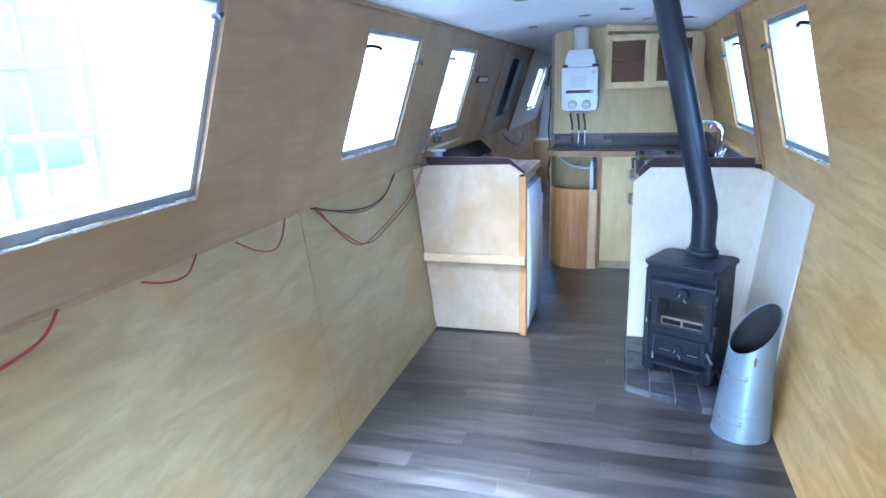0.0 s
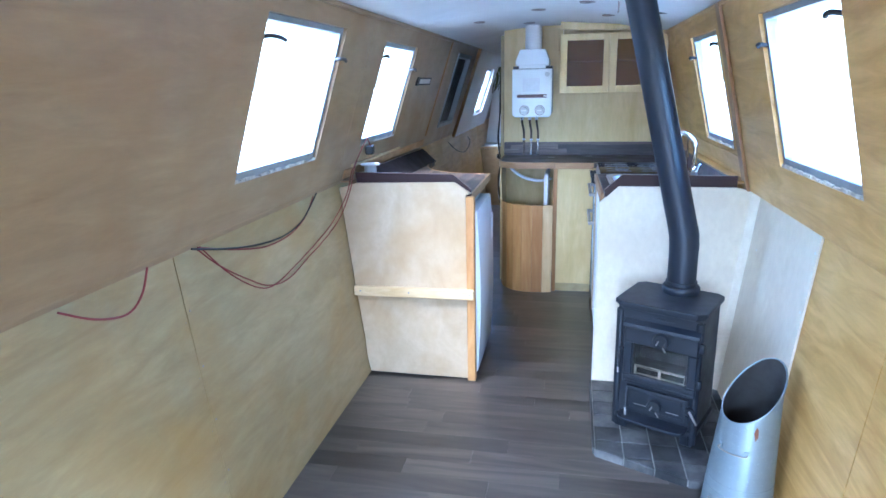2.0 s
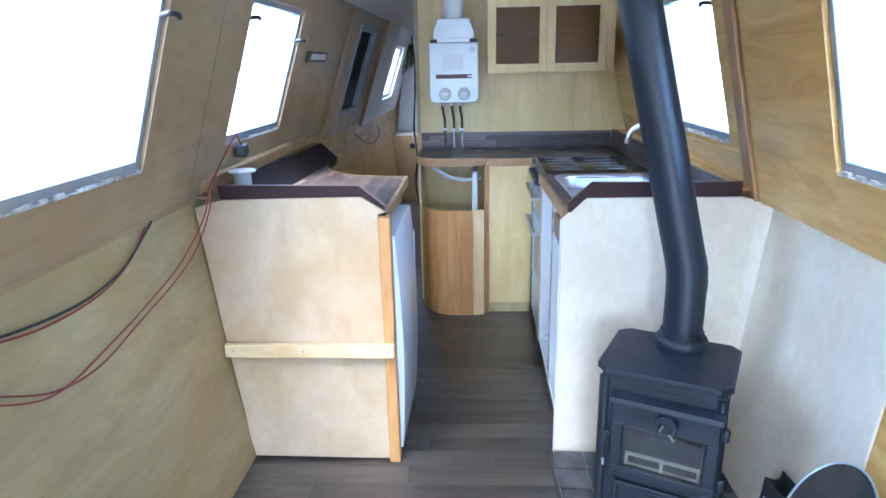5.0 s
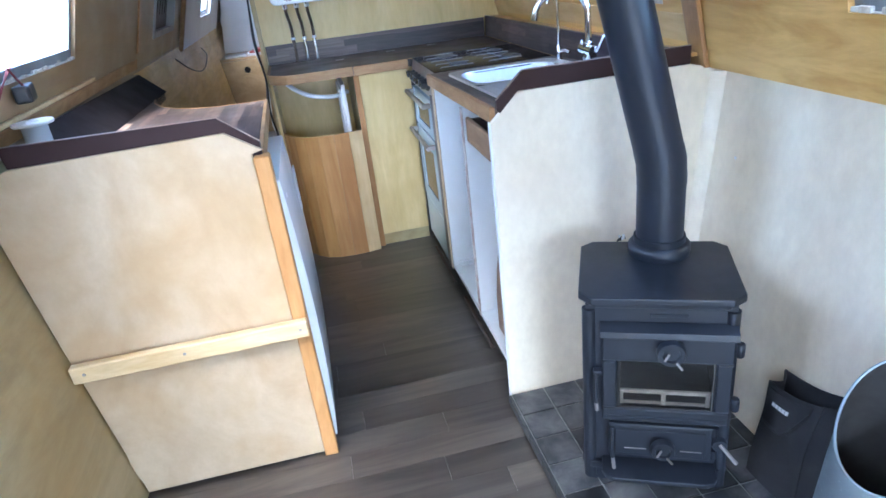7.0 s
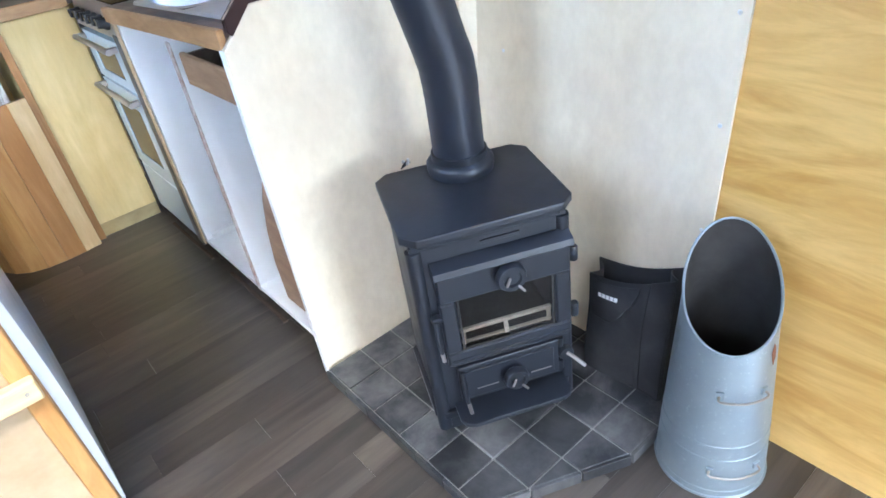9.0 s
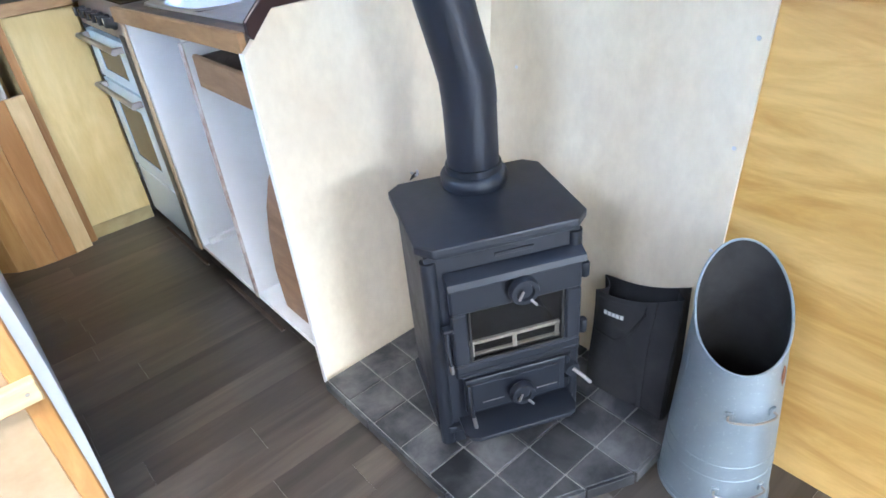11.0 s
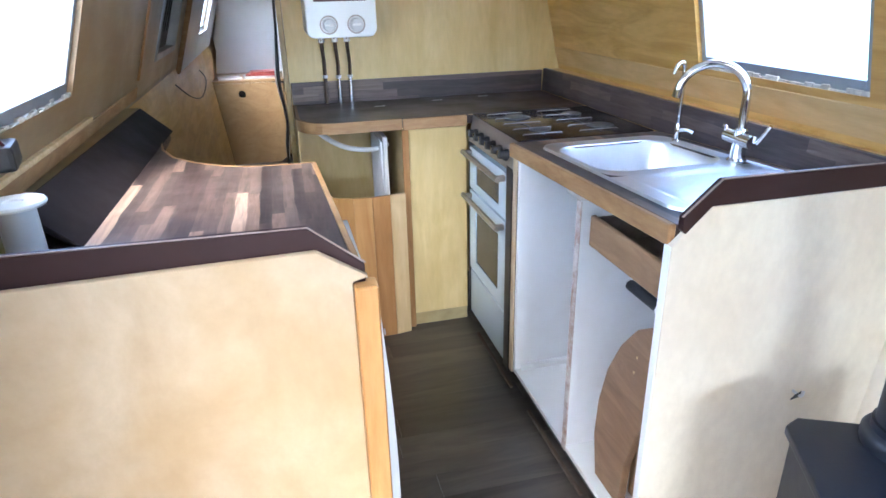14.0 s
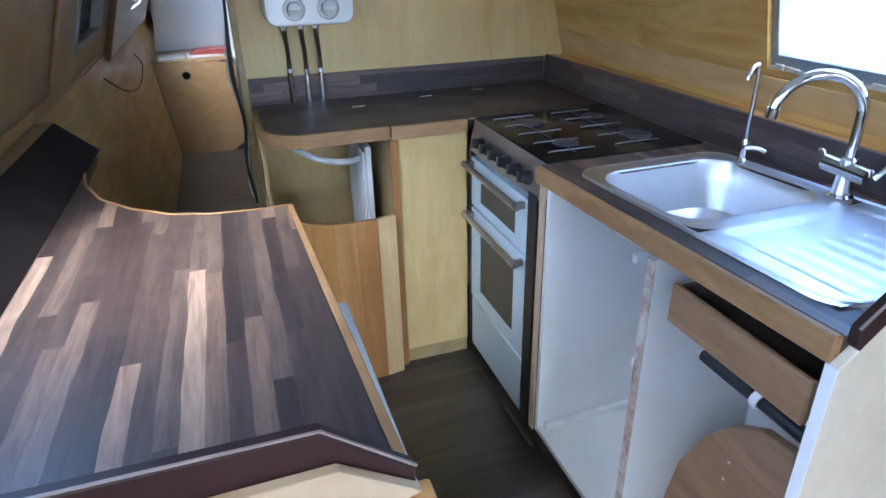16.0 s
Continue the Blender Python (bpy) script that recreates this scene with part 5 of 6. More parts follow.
part("spout_collar", lathe([(0.016, 0.045), (0.0165, 0.08), (0.012, 0.085)], (TX, TY, TZ), (0, 0, 1), 18), CHROME, tap, "", True)
part("spout", sweep(sp, 0.0105, 16, 3), CHROME, tap, "curved chrome spout", True)
part("nozzle", sweep([sp[-1], (sp[-1][0] - 0.002, sp[-1][1] + 0.002, sp[-1][2] - 0.018)], 0.0125, 14), CHROME, tap, "", True)

ft = thing("filter_tap", (0.710, 4.615, 0.90), "slim chrome drinking-water filter tap", "tap")
part("stem", lathe([(0.016, 0.892), (0.014, 0.90), (0.009, 0.905), (0.009, 0.945), (0.006, 0.952)], (0.710, 4.615, 0), (0, 0, 1), 16), CHROME, ft, "", True)
part("spout", sweep([(0.710, 4.615, 0.945), (0.710, 4.615, 1.02), (0.708, 4.614, 1.10), (0.697, 4.609, 1.125), (0.672, 4.600, 1.118), (0.664, 4.597, 1.095)], 0.0055, 12, 4), CHROME, ft, "", True)
part("lever", sweep([(0.710, 4.612, 0.928), (0.722, 4.590, 0.934), (0.732, 4.570, 0.928)], 0.006, 10, 3), CHROME, ft, "", True)

# open white cabinet under the sink
cab = thing("base_cabinet", (0.5, 4.35, 0), "open white melamine sink cabinet without doors", "cabinet")
CF = 0.262
part("base", box(CF, 0.78, EP + 0.019, 4.735, 0.082, 0.098, 0.001), MELAMINE, cab)
part("side", box(CF, 0.78, 4.736, 4.752, 0.082, 0.845), MELAMINE, cab)
part("face_strip", box(CF - 0.006, CF + 0.0, 4.756, 4.782, 0.075, 0.848, 0.001), BIRCH, cab, "pale worn timber face strip")
part("side", box(CF + 0.002, 0.78, EP + 0.0175, EP + 0.030, 0.099, 0.845), MELAMINE, cab)
part("divider", box(CF + 0.002, CF + 0.32, 4.325, 4.341, 0.099, 0.846), MELAMINE, cab)
part("divider_edge", box(CF - 0.003, CF + 0.0015, 4.322, 4.344, 0.082, 0.846, 0.001), plain("chipped_edge", (0.55, 0.5, 0.45), 0.6, dirt=1.0, scale=25, dirt_colour=(0.22, 0.09, 0.04)), cab, "chipped divider edge")
part("back", box(0.765, 0.775, EP + 0.03, 4.735, 0.099, 0.845), MELAMINE, cab)
part("fixing_block", box(CF + 0.004, CF + 0.20, 4.342, 4.360, 0.585, 0.607, 0.002), WHITE_PAINT, cab)
part("fixing_block", box(0.52, 0.76, 4.716, 4.7355, 0.60, 0.625, 0.002), WHITE_PAINT, cab)
part("batten", box(CF + 0.02, 0.76, 4.717, 4.7345, 0.0985, 0.120, 0.002), MELAMINE, cab)
part("plinth", box(0.300, 0.312, EP + 0.02, 4.775, 0.0, 0.0815), BLACK, cab, "dark recessed kickboard")
dw = thing("drawer", (0.32, 4.13, 0.75), "old brown timber drawer front standing slightly open", "drawer")
part("front", box(CF - 0.004, CF + 0.010, EP + 0.040, 4.268, 0.752, 0.830, 0.003), DRAWER_WOOD, dw)
# inner drawer boards coloured dark to give the opening its shade
part("side", box(CF + 0.011, CF + 0.36, EP + 0.042, EP + 0.052, 0.756, 0.824), WORN_AND_SHADE_WOOD, dw)
part("side", box(CF + 0.011, CF + 0.36, 4.256, 4.266, 0.756, 0.824), WORN_AND_SHADE_WOOD, dw)
part("bottom", box(CF + 0.011, CF + 0.36, EP + 0.053, 4.255, 0.757, 0.763), WORN_AND_SHADE_WOOD, dw)
part("back", box(CF + 0.361, CF + 0.371, EP + 0.042, 4.266, 0.756, 0.824), WORN_AND_SHADE_WOOD, dw)
wp_ = thing("waste_pipe", (0.5, 4.2, 0.62), "dark plastic waste pipe with white clips", "pipe")
part("pipe", sweep([(0.42, 4.322, 0.597), (0.42, 4.10, 0.597), (0.42, 3.957, 0.594)], 0.015, 14), BLACK, wp_, "", True)
for yy, zz in ((4.17, 0.597), (3.985, 0.595)):
    part("clip", sweep([(0.42, yy - 0.008, zz - 0.001), (0.42, yy + 0.008, zz + 0.001)], 0.020, 14), WHITE_PAINT, wp_, "", True)
ob_ = thing("offcut_board", (0.36, 4.1, 0.10), "round-ended brown timber board leaning in the cabinet", "board")
arc_yz = [(4.200, 0.0985), (4.244, 0.20), (4.256, 0.30), (4.246, 0.40), (4.212, 0.49), (4.160, 0.562), (4.095, 0.604), (4.030, 0.612)]
inner_yz = [(3.975, 0.455), (4.030, 0.405), (4.070, 0.325), (4.090, 0.215), (4.078, 0.0985)]
part("board", poly([(0.292 + 0.12 * (z - 0.1), y, z) for y, z in arc_yz + inner_yz], (0.022, 0, 0.0), 0.002), BOARD_WOOD, ob_)
for xx, zz in ((0.3395, 0.50), (0.335, 0.46)):
    part("stain", lathe([(0.0, 0.0006), (0.003, 0.0004), (0.0035, 0.0)], (0.2905 + 0.12 * (zz - 0.1), 4.10 + xx * 0.1, zz), (-1, 0, 0.12), 8), PINE, ob_, "pale fleck")
single("offcut_board", poly([(0.345 + 0.12 * (z - 0.1), y - 0.07, z) for y, z in ((4.185, 0.0985), (4.216, 0.24), (4.206, 0.36), (4.160, 0.46), (4.10, 0.53), (4.032, 0.56), (4.032, 0.0985))], (0.018, 0, 0)), DRAWER_WOOD, "darker timber board leaning behind another", "board")
strip = thing("kickboard_strip", (0.27, 4.3, 0), "loose worn timber strip lying along the kickboard", "strip")
part("strip", box(0.262, 0.276, 4.22, 4.62, 0.0045, 0.010, 0.002), WORN_AND_SHADE_WOOD, strip)
strip2 = thing("kickboard_strip", (0.27, 5.0, 0), "loose worn timber strip lying along the cooker base", "strip")
part("strip", box(0.255, 0.268, 4.76, 5.16, 0.0045, 0.010, 0.002), WORN_AND_SHADE_WOOD, strip2)

# cooker
ck = thing("cooker", (0.5, 5.05, 0), "white gas cooker with eye-level grill, oven and black hob", "cooker")
CY0, CY1, CX = 4.800, 5.285, 0.262
part("body", box(CX + 0.022, 0.752, CY0 + 0.003, CY1 - 0.003, 0.045, 0.868, 0.003), BLACK, ck)
part("plinth", box(CX + 0.06, 0.74, CY0 + 0.02, CY1 - 0.02, 0.0, 0.0445), BLACK, ck)
for yy, wd in ((CY0 + 0.001, 0.052), (CY1 - 0.016, 0.012)):
    part("side_trim", box(CX - 0.002, CX + 0.022, yy, yy + wd, 0.05, 0.80, 0.001), BLACK, ck)
part("hob", box(CX + 0.018, 0.752, CY0 - 0.002, CY1 + 0.002, 0.869, 0.890, 0.004, 2), BLACK_GLASS, ck, "black glass gas hob", True)
fascia = part("fascia", poly([(CX - 0.002, CY0, 0.790), (CX + 0.018, CY0, 0.888), (CX + 0.030, CY0, 0.888), (CX + 0.030, CY0, 0.790)], (0, CY1 - CY0, 0), 0.003, 2), HANDLE_STEEL, ck, "brown-grey metal control fascia")
for i in range(6):
    yy = CY0 + 0.062 + i * 0.066
    kn = part("knob", turned(lathe([(0.019, 0.0), (0.019, 0.008), (0.015, 0.014), (0.014, 0.030), (0.0, 0.032)], (0, 0, 0), (-1, 0, 0.2), 18), (CX + 0.003, yy, 0.832), 0), BLACK, fascia, "black control knob", True)
    part("pointer", box(CX - 0.031, CX - 0.0275, yy - 0.002, yy + 0.002, 0.835, 0.852, 0.0006), CHROME, kn)


def oven_door(nm, z0, z1, wz0, wz1, handle=True):
    d = bmesh.new()
    ya, yb = CY0 + 0.055, CY1 - 0.018
    for y0_, y1_, za, zb in ((ya, ya + 0.075, z0, z1), (yb - 0.075, yb, z0, z1), (ya + 0.075, yb - 0.075, z0, wz0), (ya + 0.075, yb - 0.075, wz1, z1)):
        join(d, box(CX + 0.0, CX + 0.021, y0_, y1_, za, zb))
    bmesh.ops.remove_doubles(d, verts=d.verts, dist=0.0001)
    o = part(nm, d, OVEN_WHITE, ck, "white enamelled door")
    part("glass", box(CX + 0.003, CX + 0.008, ya + 0.074, yb - 0.074, wz0 - 0.001, wz1 + 0.001), SMOKED, o, "dark smoked glass")
    if handle:
        part("handle", sweep([(CX - 0.030, ya + 0.004, z1 - 0.020), (CX - 0.030, yb - 0.004, z1 - 0.020)], 0.0095, 12), HANDLE_STEEL, o, "grey bar handle", True)
        for yy in (ya + 0.012, yb - 0.028):
            part("handle_end", box(CX - 0.034, CX + 0.001, yy, yy + 0.016, z1 - 0.030, z1 - 0.010, 0.003), HANDLE_STEEL, o)
    return o


oven_door("grill_door", 0.610, 0.772, 0.640, 0.735)
oven_door("oven_door", 0.265, 0.600, 0.315, 0.535)
part("drawer_front", box(CX + 0.002, CX + 0.021, CY0 + 0.055, CY1 - 0.018, 0.060, 0.255, 0.003), OVEN_WHITE, ck, "white enamelled storage drawer front")
for by, bx, br in ((CY0 + 0.13, 0.405, 0.030), (CY1 - 0.13, 0.405, 0.040), (CY0 + 0.13, 0.625, 0.040), (CY1 - 0.13, 0.625, 0.030)):
    part("burner", lathe([(br + 0.006, 0.890), (br + 0.006, 0.893), (br - 0.004, 0.893), (br - 0.004, 0.8955), (0.0, 0.896)], (bx, by, 0), (0, 0, 1), 24), HOB_STEEL, ck, "gas burner with a black cap", True)
for xa, xb in ((0.302, 0.470), (0.500, 0.668)):
    xm = (xa + xb) / 2
    rack_ = part("pan_support", sweep([(xm, CY0 + 0.040, 0.8928), (xm, CY1 - 0.040, 0.8928)], 0.0014, 8), HOB_STEEL, ck, "low wire pan support over two burners", True)
    # fingers in bright metal draw the window glints of black bars
    for yy in (CY0 + 0.062, CY0 + 0.150, CY0 + 0.245, CY0 + 0.338, CY0 + 0.425):
        part("support_finger", sweep([(xm - 0.068, yy, 0.8915), (xm - 0.064, yy, 0.8945), (xm + 0.064, yy, 0.8945), (xm + 0.068, yy, 0.8915)], 0.0017, 8), HANDLE_STEEL, rack_, "pale support finger standing in for glints on black bars", True)

# back worktop over the corner cupboard
wb = thing("worktop", (0.2, 5.5, 0.86), "dark walnut-stave corner worktop with a rounded end", "worktop")
arc = [(-0.372, BULK - 0.003)] + [(-0.372 + 0.0, 5.47)]
for i in range(1, 9):
    a = radians(180 + 90 * i / 8)
    arc.append((-0.232 + 0.14 * math.cos(a), 5.445 + 0.145 * math.sin(a)))
arc += [(0.756, 5.288), (0.756, BULK - 0.003)]
arc[-2:] = [(0.756, 5.288 + 0.002), (0.756, BULK - 0.003)]
inset = [(x + (0.012 if x < -0.2 else 0), y + 0.012 if y < 5.44 else y) for x, y in arc]
part("slab", poly([(x, y, 0.850) for x, y in inset], (0, 0, 0.036), 0.001), LAM_X, wb)
part("lipping", ribbon(arc[0:-2] + [(0.008, 5.300)], 0.012, 0.846, 0.0405), OAK_EDGE, wb, "curved timber lipping")
part("lipping", box(0.0105, 0.258, 5.288, 5.300, 0.846, 0.887, 0.002), OAK_EDGE, wb, "straight timber lipping")
part("joint_strip", box(0.262, 0.70, 5.2885, 5.2895, 0.8862, 0.8885), PINE, wb, "thin pale strip along the hob joint")
part("upstand", box(-0.372, 0.756, BULK - 0.013, BULK - 0.0005, 0.8865, 0.978, 0.001), LAM_UX, wb, "walnut-stave upstand along the bulkhead")
for xx, yy in ((-0.025, 5.60), (0.235, 5.66), (0.45, 5.69)):
    part("fixing_plate", turned(box(-0.022, 0.022, -0.005, 0.005, 0, 0.0015), (xx, yy, 0.8865), 4), BADGE, wb, "small white fixing plate")
cc = thing("corner_cupboard", (0.13, 5.3, 0), "beech-veneered corner cupboard front", "cabinet")
part("front_panel", box(0.012, 0.2600, 5.300, 5.316, 0.062, 0.845, 0.0015), VENEER, cc)
part("stile", box(0.003, 0.0285, 5.2885, 5.2995, 0.004, 0.8455, 0.0015), DARK_SLAT, cc, "brown upright stile beside the curved front")
part("plinth", box(0.012, 0.2600, 5.308, 5.322, 0.0, 0.061, 0.001), PLY_PALE, cc, "pale plywood kickboard")
part("side", box(0.004, 0.0115, 5.302, BULK - 0.002, 0.0, 0.845), PLY_PALE, cc)
part("inner_wall", poly([(-0.372, 5.50, 0.0), (-0.372, BULK - 0.001, 0.0), (-0.372, BULK - 0.001, 0.845), (-0.372, 5.50, 0.845)], (0.012, 0, 0)), VENEER, cc)
bf = thing("curved_cupboard_front", (-0.15, 5.25, 0), "curved front of upright cherry slats under the rounded worktop", "cabinet")
cps = [(0.002, 5.262), (-0.06, 5.250), (-0.13, 5.246), (-0.20, 5.252), (-0.258, 5.275), (-0.305, 5.318), (-0.338, 5.375), (-0.356, 5.44)]
for (xa, ya), (xb, yb) in zip(cps, cps[1:]):
    d = Vector((xb - xa, yb - ya, 0)).normalized()
    nn = Vector((d.y, -d.x, 0)) * 0.014
    g_ = d * 0.0006
    part("slat", poly([(xa + g_.x, ya + g_.y, 0.004), (xb - g_.x, yb - g_.y, 0.004), (xb - g_.x + nn.x, yb - g_.y + nn.y, 0.004), (xa + g_.x + nn.x, ya + g_.y + nn.y, 0.004)], (0, 0.0, 0.605), 0.001), PALE_SLAT if xb > -0.1 else DARK_SLAT if -0.15 < xb < -0.1 else SLAT_WOOD, bf)
rad = thing("radiator", (-0.03, 5.55, 0.5), "white ribbed panel radiator inside the corner unit", "radiator")
part("panel", box(-0.055, -0.035, 5.40, 5.70, 0.30, 0.80, 0.003), WHITE_PAINT, rad)
for i in range(6):
    part("rib", box(-0.064, -0.0555, 5.415 + i * 0.047, 5.435 + i * 0.047, 0.32, 0.78, 0.003), WHITE_PAINT, rad)
single("floor_bracket", box(-0.055, -0.035, 5.50, 5.60, 0.0, 0.2995), WHITE_PAINT, "white steel radiator floor bracket", "bracket")
hs_ = thing("waste_hose", (-0.2, 5.5, 0.7), "white flexible hose looping under the rounded worktop", "hose")
part("hose", sweep([(-0.31, 5.50, 0.838), (-0.26, 5.47, 0.795), (-0.19, 5.45, 0.760), (-0.11, 5.45, 0.745), (-0.06, 5.47, 0.745), (-0.02, 5.50, 0.75)], 0.010, 10, 5), WHITE_PAINT, hs_, "", True)

# ---- bulkhead fittings ----
HB = BULK - 0.001
ht = thing("water_heater", (-0.16, 5.65, 1.16), "white wall-hung gas water heater with two dials", "water heater")
HX0, HX1, HF = -0.297, -0.028, 5.535
part("case", turned(poly([(x, HF, z) for x, z in [(HX0 + 0.030 + 0.030 * math.cos(radians(a)), 1.195 + 0.030 * math.sin(radians(a))) for a in (180, 210, 240, 270)] + [(HX1 - 0.030 + 0.030 * math.cos(radians(a)), 1.195 + 0.030 * math.sin(radians(a))) for a in (270, 300, 330, 360)] + [(HX1, 1.485), (HX0, 1.485)]], (0, HB - HF - 0.002, 0), 0.008, 3), (0, 0, 0), 0), ENAMEL, ht, "", True)
part("hood", poly([(HX0 + 0.022, HF + 0.015, 1.505), (HX1 - 0.022, HF + 0.015, 1.505), (HX1 - 0.022, HF + 0.015, 1.540), (HX1 - 0.05, HF + 0.015, 1.612), (HX0 + 0.05, HF + 0.015, 1.612), (HX0 + 0.022, HF + 0.015, 1.540)], (0, HB - HF - 0.02, 0), 0.008, 3), ENAMEL, ht, "", True)
# black filler set back between case and hood, as the gap's shade
part("hood_gap", box(HX0 + 0.004, HX1 - 0.004, HF + 0.04, HB - 0.003, 1.486, 1.504), BLACK, ht, "black block giving the draught gap its shade")
part("hood_lip", box(HX0 + 0.045, HX1 - 0.045, HF + 0.006, HF + 0.014, 1.487, 1.512, 0.002), ENAMEL, ht)
part("flue", lathe([(0.056, 1.612), (0.056, 1.70), (0.056, roof(-0.16) - 0.001)], (-0.162, 5.655, 0), (0, 0, 1), 32), WHITE_PAINT, ht, "white flue tube", True)
part("display", box(HX0 + 0.035, HX1 - 0.035, HF - 0.003, HF + 0.002, 1.296, 1.318, 0.001), MAROON, ht, "dark maroon indicator strip")
part("mark", box(-0.085, -0.050, HF - 0.0042, HF - 0.0032, 1.303, 1.311), BADGE, ht, "small white maker's mark")
part("sticker", box(-0.225, -0.11, HF - 0.0015, HF + 0.001, 1.335, 1.425), plain("heater_sticker", (0.70, 0.71, 0.74), 0.4, dirt=0.2, scale=30), ht, "pale instruction sticker")
part("pilot_window", turned(lathe([(0.016, 0.0), (0.016, 0.003), (0.011, 0.004), (0, 0.003)], (0, 0, 0), (0, -1, 0), 20), (-0.062, HF - 0.0005, 1.448), 0), GREY_PLASTIC, ht, "round pilot window", True)
for xx in (-0.212, -0.108):
    kb = part("dial", turned(lathe([(0.028, 0.0), (0.028, 0.004), (0.022, 0.006), (0.020, 0.024), (0.0, 0.026)], (0, 0, 0), (0, -1, 0), 28), (xx, HF - 0.0005, 1.213), 0), GREY_PLASTIC, ht, "grey control dial", True)
    part("ring", turned(lathe([(0.0345, 0.0), (0.0345, 0.003), (0.029, 0.0035), (0.029, 0.0)], (0, 0, 0), (0, -1, 0), 28), (xx, HF - 0.0003, 1.213), 0), HANDLE_STEEL, kb, "grey dial ring", True)
    part("grip", box(xx - 0.017, xx + 0.017, HF - 0.031, HF - 0.025, 1.209, 1.217, 0.002), WHITE_PAINT, kb)
for i, (xx, yb) in enumerate(((-0.232, 5.738), (-0.178, 5.715), (-0.130, 5.715))):
    pp = thing("copper_pipe", (xx, yb, 0.887), "tarnished metal pipe from the heater into the worktop", "pipe", "heater pipes")
    part("pipe", sweep([(xx - 0.006, 5.66, 1.166), (xx - 0.004, 5.67, 1.12), (xx + 0.004, yb - 0.010, 1.06), (xx + 0.004, yb, 1.00)], 0.0075, 12, 4), DULL_PIPE, pp, "dark tarnished pipe bend", True)
    part("pipe_leg", sweep([(xx + 0.004, yb, 1.001), (xx + 0.004, yb, 0.887)], 0.0078, 14), DULL_PIPE if i == 0 else CHROME, pp, "", True)
    part("collar", lathe([(0.0, 0.0), (0.0105, 0.0), (0.0105, 0.012), (0.0, 0.012)], (xx + 0.004, yb, 0.994), (0, 0, 1), 12), STEEL, pp, "", True)
    part("nut", lathe([(0.012, 1.142), (0.012, 1.160)], (xx - 0.005, 5.665, 0), (0, 0, 1), 6, True), STEEL, pp)

wc = thing("wall_cupboard", (0.38, 5.6, 1.33), "beech wall cupboard with two glazed doors", "cupboard")
WX0, WX1, WY, WZ0, WZ1 = 0.022, 0.690, 5.45, 1.322, 1.735
part("bottom", box(WX0, WX1, WY + 0.022, HB - 0.002, WZ0, WZ0 + 0.016), VENEER, wc)
part("side", box(WX0, WX0 + 0.016, WY + 0.022, HB - 0.002, WZ0 + 0.0165, roof(WX0) - 0.004), VENEER, wc)
part("side", box(WX1 - 0.016, WX1, WY + 0.022, HB - 0.002, WZ0 + 0.0165, roof(WX1) - 0.006), VENEER, wc)
part("shelf", box(WX0 + 0.017, WX1 - 0.017, WY + 0.04, HB - 0.004, 1.525, 1.540), VENEER, wc)
part("top_rail", poly([(WX0, WY + 0.001, 1.722), (WX1, WY + 0.001, 1.695), (WX1, WY + 0.001, roof(WX1) - 0.004), (0.37, WY + 0.001, roof(0.37) - 0.004), (WX0, WY + 0.001, roof(WX0) - 0.004)], (0, 0.02, 0)), VENEER, wc)
part("end_stile", box(WX1 - 0.045, WX1, WY, WY + 0.0215, WZ0, 1.693, 0.001), VENEER, wc)
mid = (WX0 + WX1 - 0.045) / 2
for x0, x1 in ((WX0, mid - 0.001), (mid + 0.001, WX1 - 0.0465)):
    d = bmesh.new()
    top_ = 1.694
    for xa, xb, za, zb in ((x0, x0 + 0.046, WZ0, top_), (x1 - 0.036, x1, WZ0, top_), (x0 + 0.046, x1 - 0.036, WZ0, WZ0 + 0.045), (x0 + 0.046, x1 - 0.036, top_ - 0.042, top_)):
        join(d, box(xa, xb, WY, WY + 0.02, za, zb, 0.002))
    dd = part("door", d, VENEER, wc, "beech-framed glazed door")
    part("pane", box(x0 + 0.044, x1 - 0.034, WY + 0.008, WY + 0.012, WZ0 + 0.043, top_ - 0.040), CUP_GLASS, dd, "obscured glass pane")
part("back", box(WX0 + 0.016, WX1 - 0.016, HB - 0.004, HB - 0.001, WZ0 + 0.017, 1.70), VENEER, wc)

# ---- small fittings along the cabin side ----
lbl = thing("switch_plate", (left_up(1.42), 5.0, 1.42), "long white switch plate with a black end cap", "switch")
part("plate", on_slope(4.90, 5.20, 1.405, 1.432, 0.001, 0.010), WHITE_PAINT, lbl)
part("surround", on_slope(4.86, 5.24, 1.396, 1.441, 0.0005, 0.005), BLACK, lbl, "black surround")
part("end_cap", on_slope(4.85, 4.90, 1.394, 1.443, 0.0055, 0.014), BLACK, lbl, "black end cap")

single("power_adapter", turned(box(-0.02, 0.02, -0.045, 0.045, -0.022, 0.022, 0.008, 2), (left_up(1.06) + 0.028, 4.21, 1.085), 12), BLACK, "black plug-in power adapter hanging below the window", "adapter")


def cable(pts, mat, label, r=0.0028, group=""):
    return single("cable", sweep(pts, r, 6, 6), mat, label, "cable", group, smooth=True)


lx = left_low(0.93)
cable([(lx + 0.012, 1.30, 0.885), (lx + 0.022, 1.41, 0.905), (lx + 0.02, 1.50, 0.925), (lx + 0.004, 1.56, 0.965)], RED, "red cable drooping from under the gunwale", 0.004, "loose cables")
cable([(lx + 0.008, 1.80, 0.950), (lx + 0.022, 1.87, 0.928), (lx + 0.022, 1.95, 0.925), (lx + 0.004, 2.02, 0.962)], RED, "red cable drooping from under the gunwale", 0.003, "loose cables")
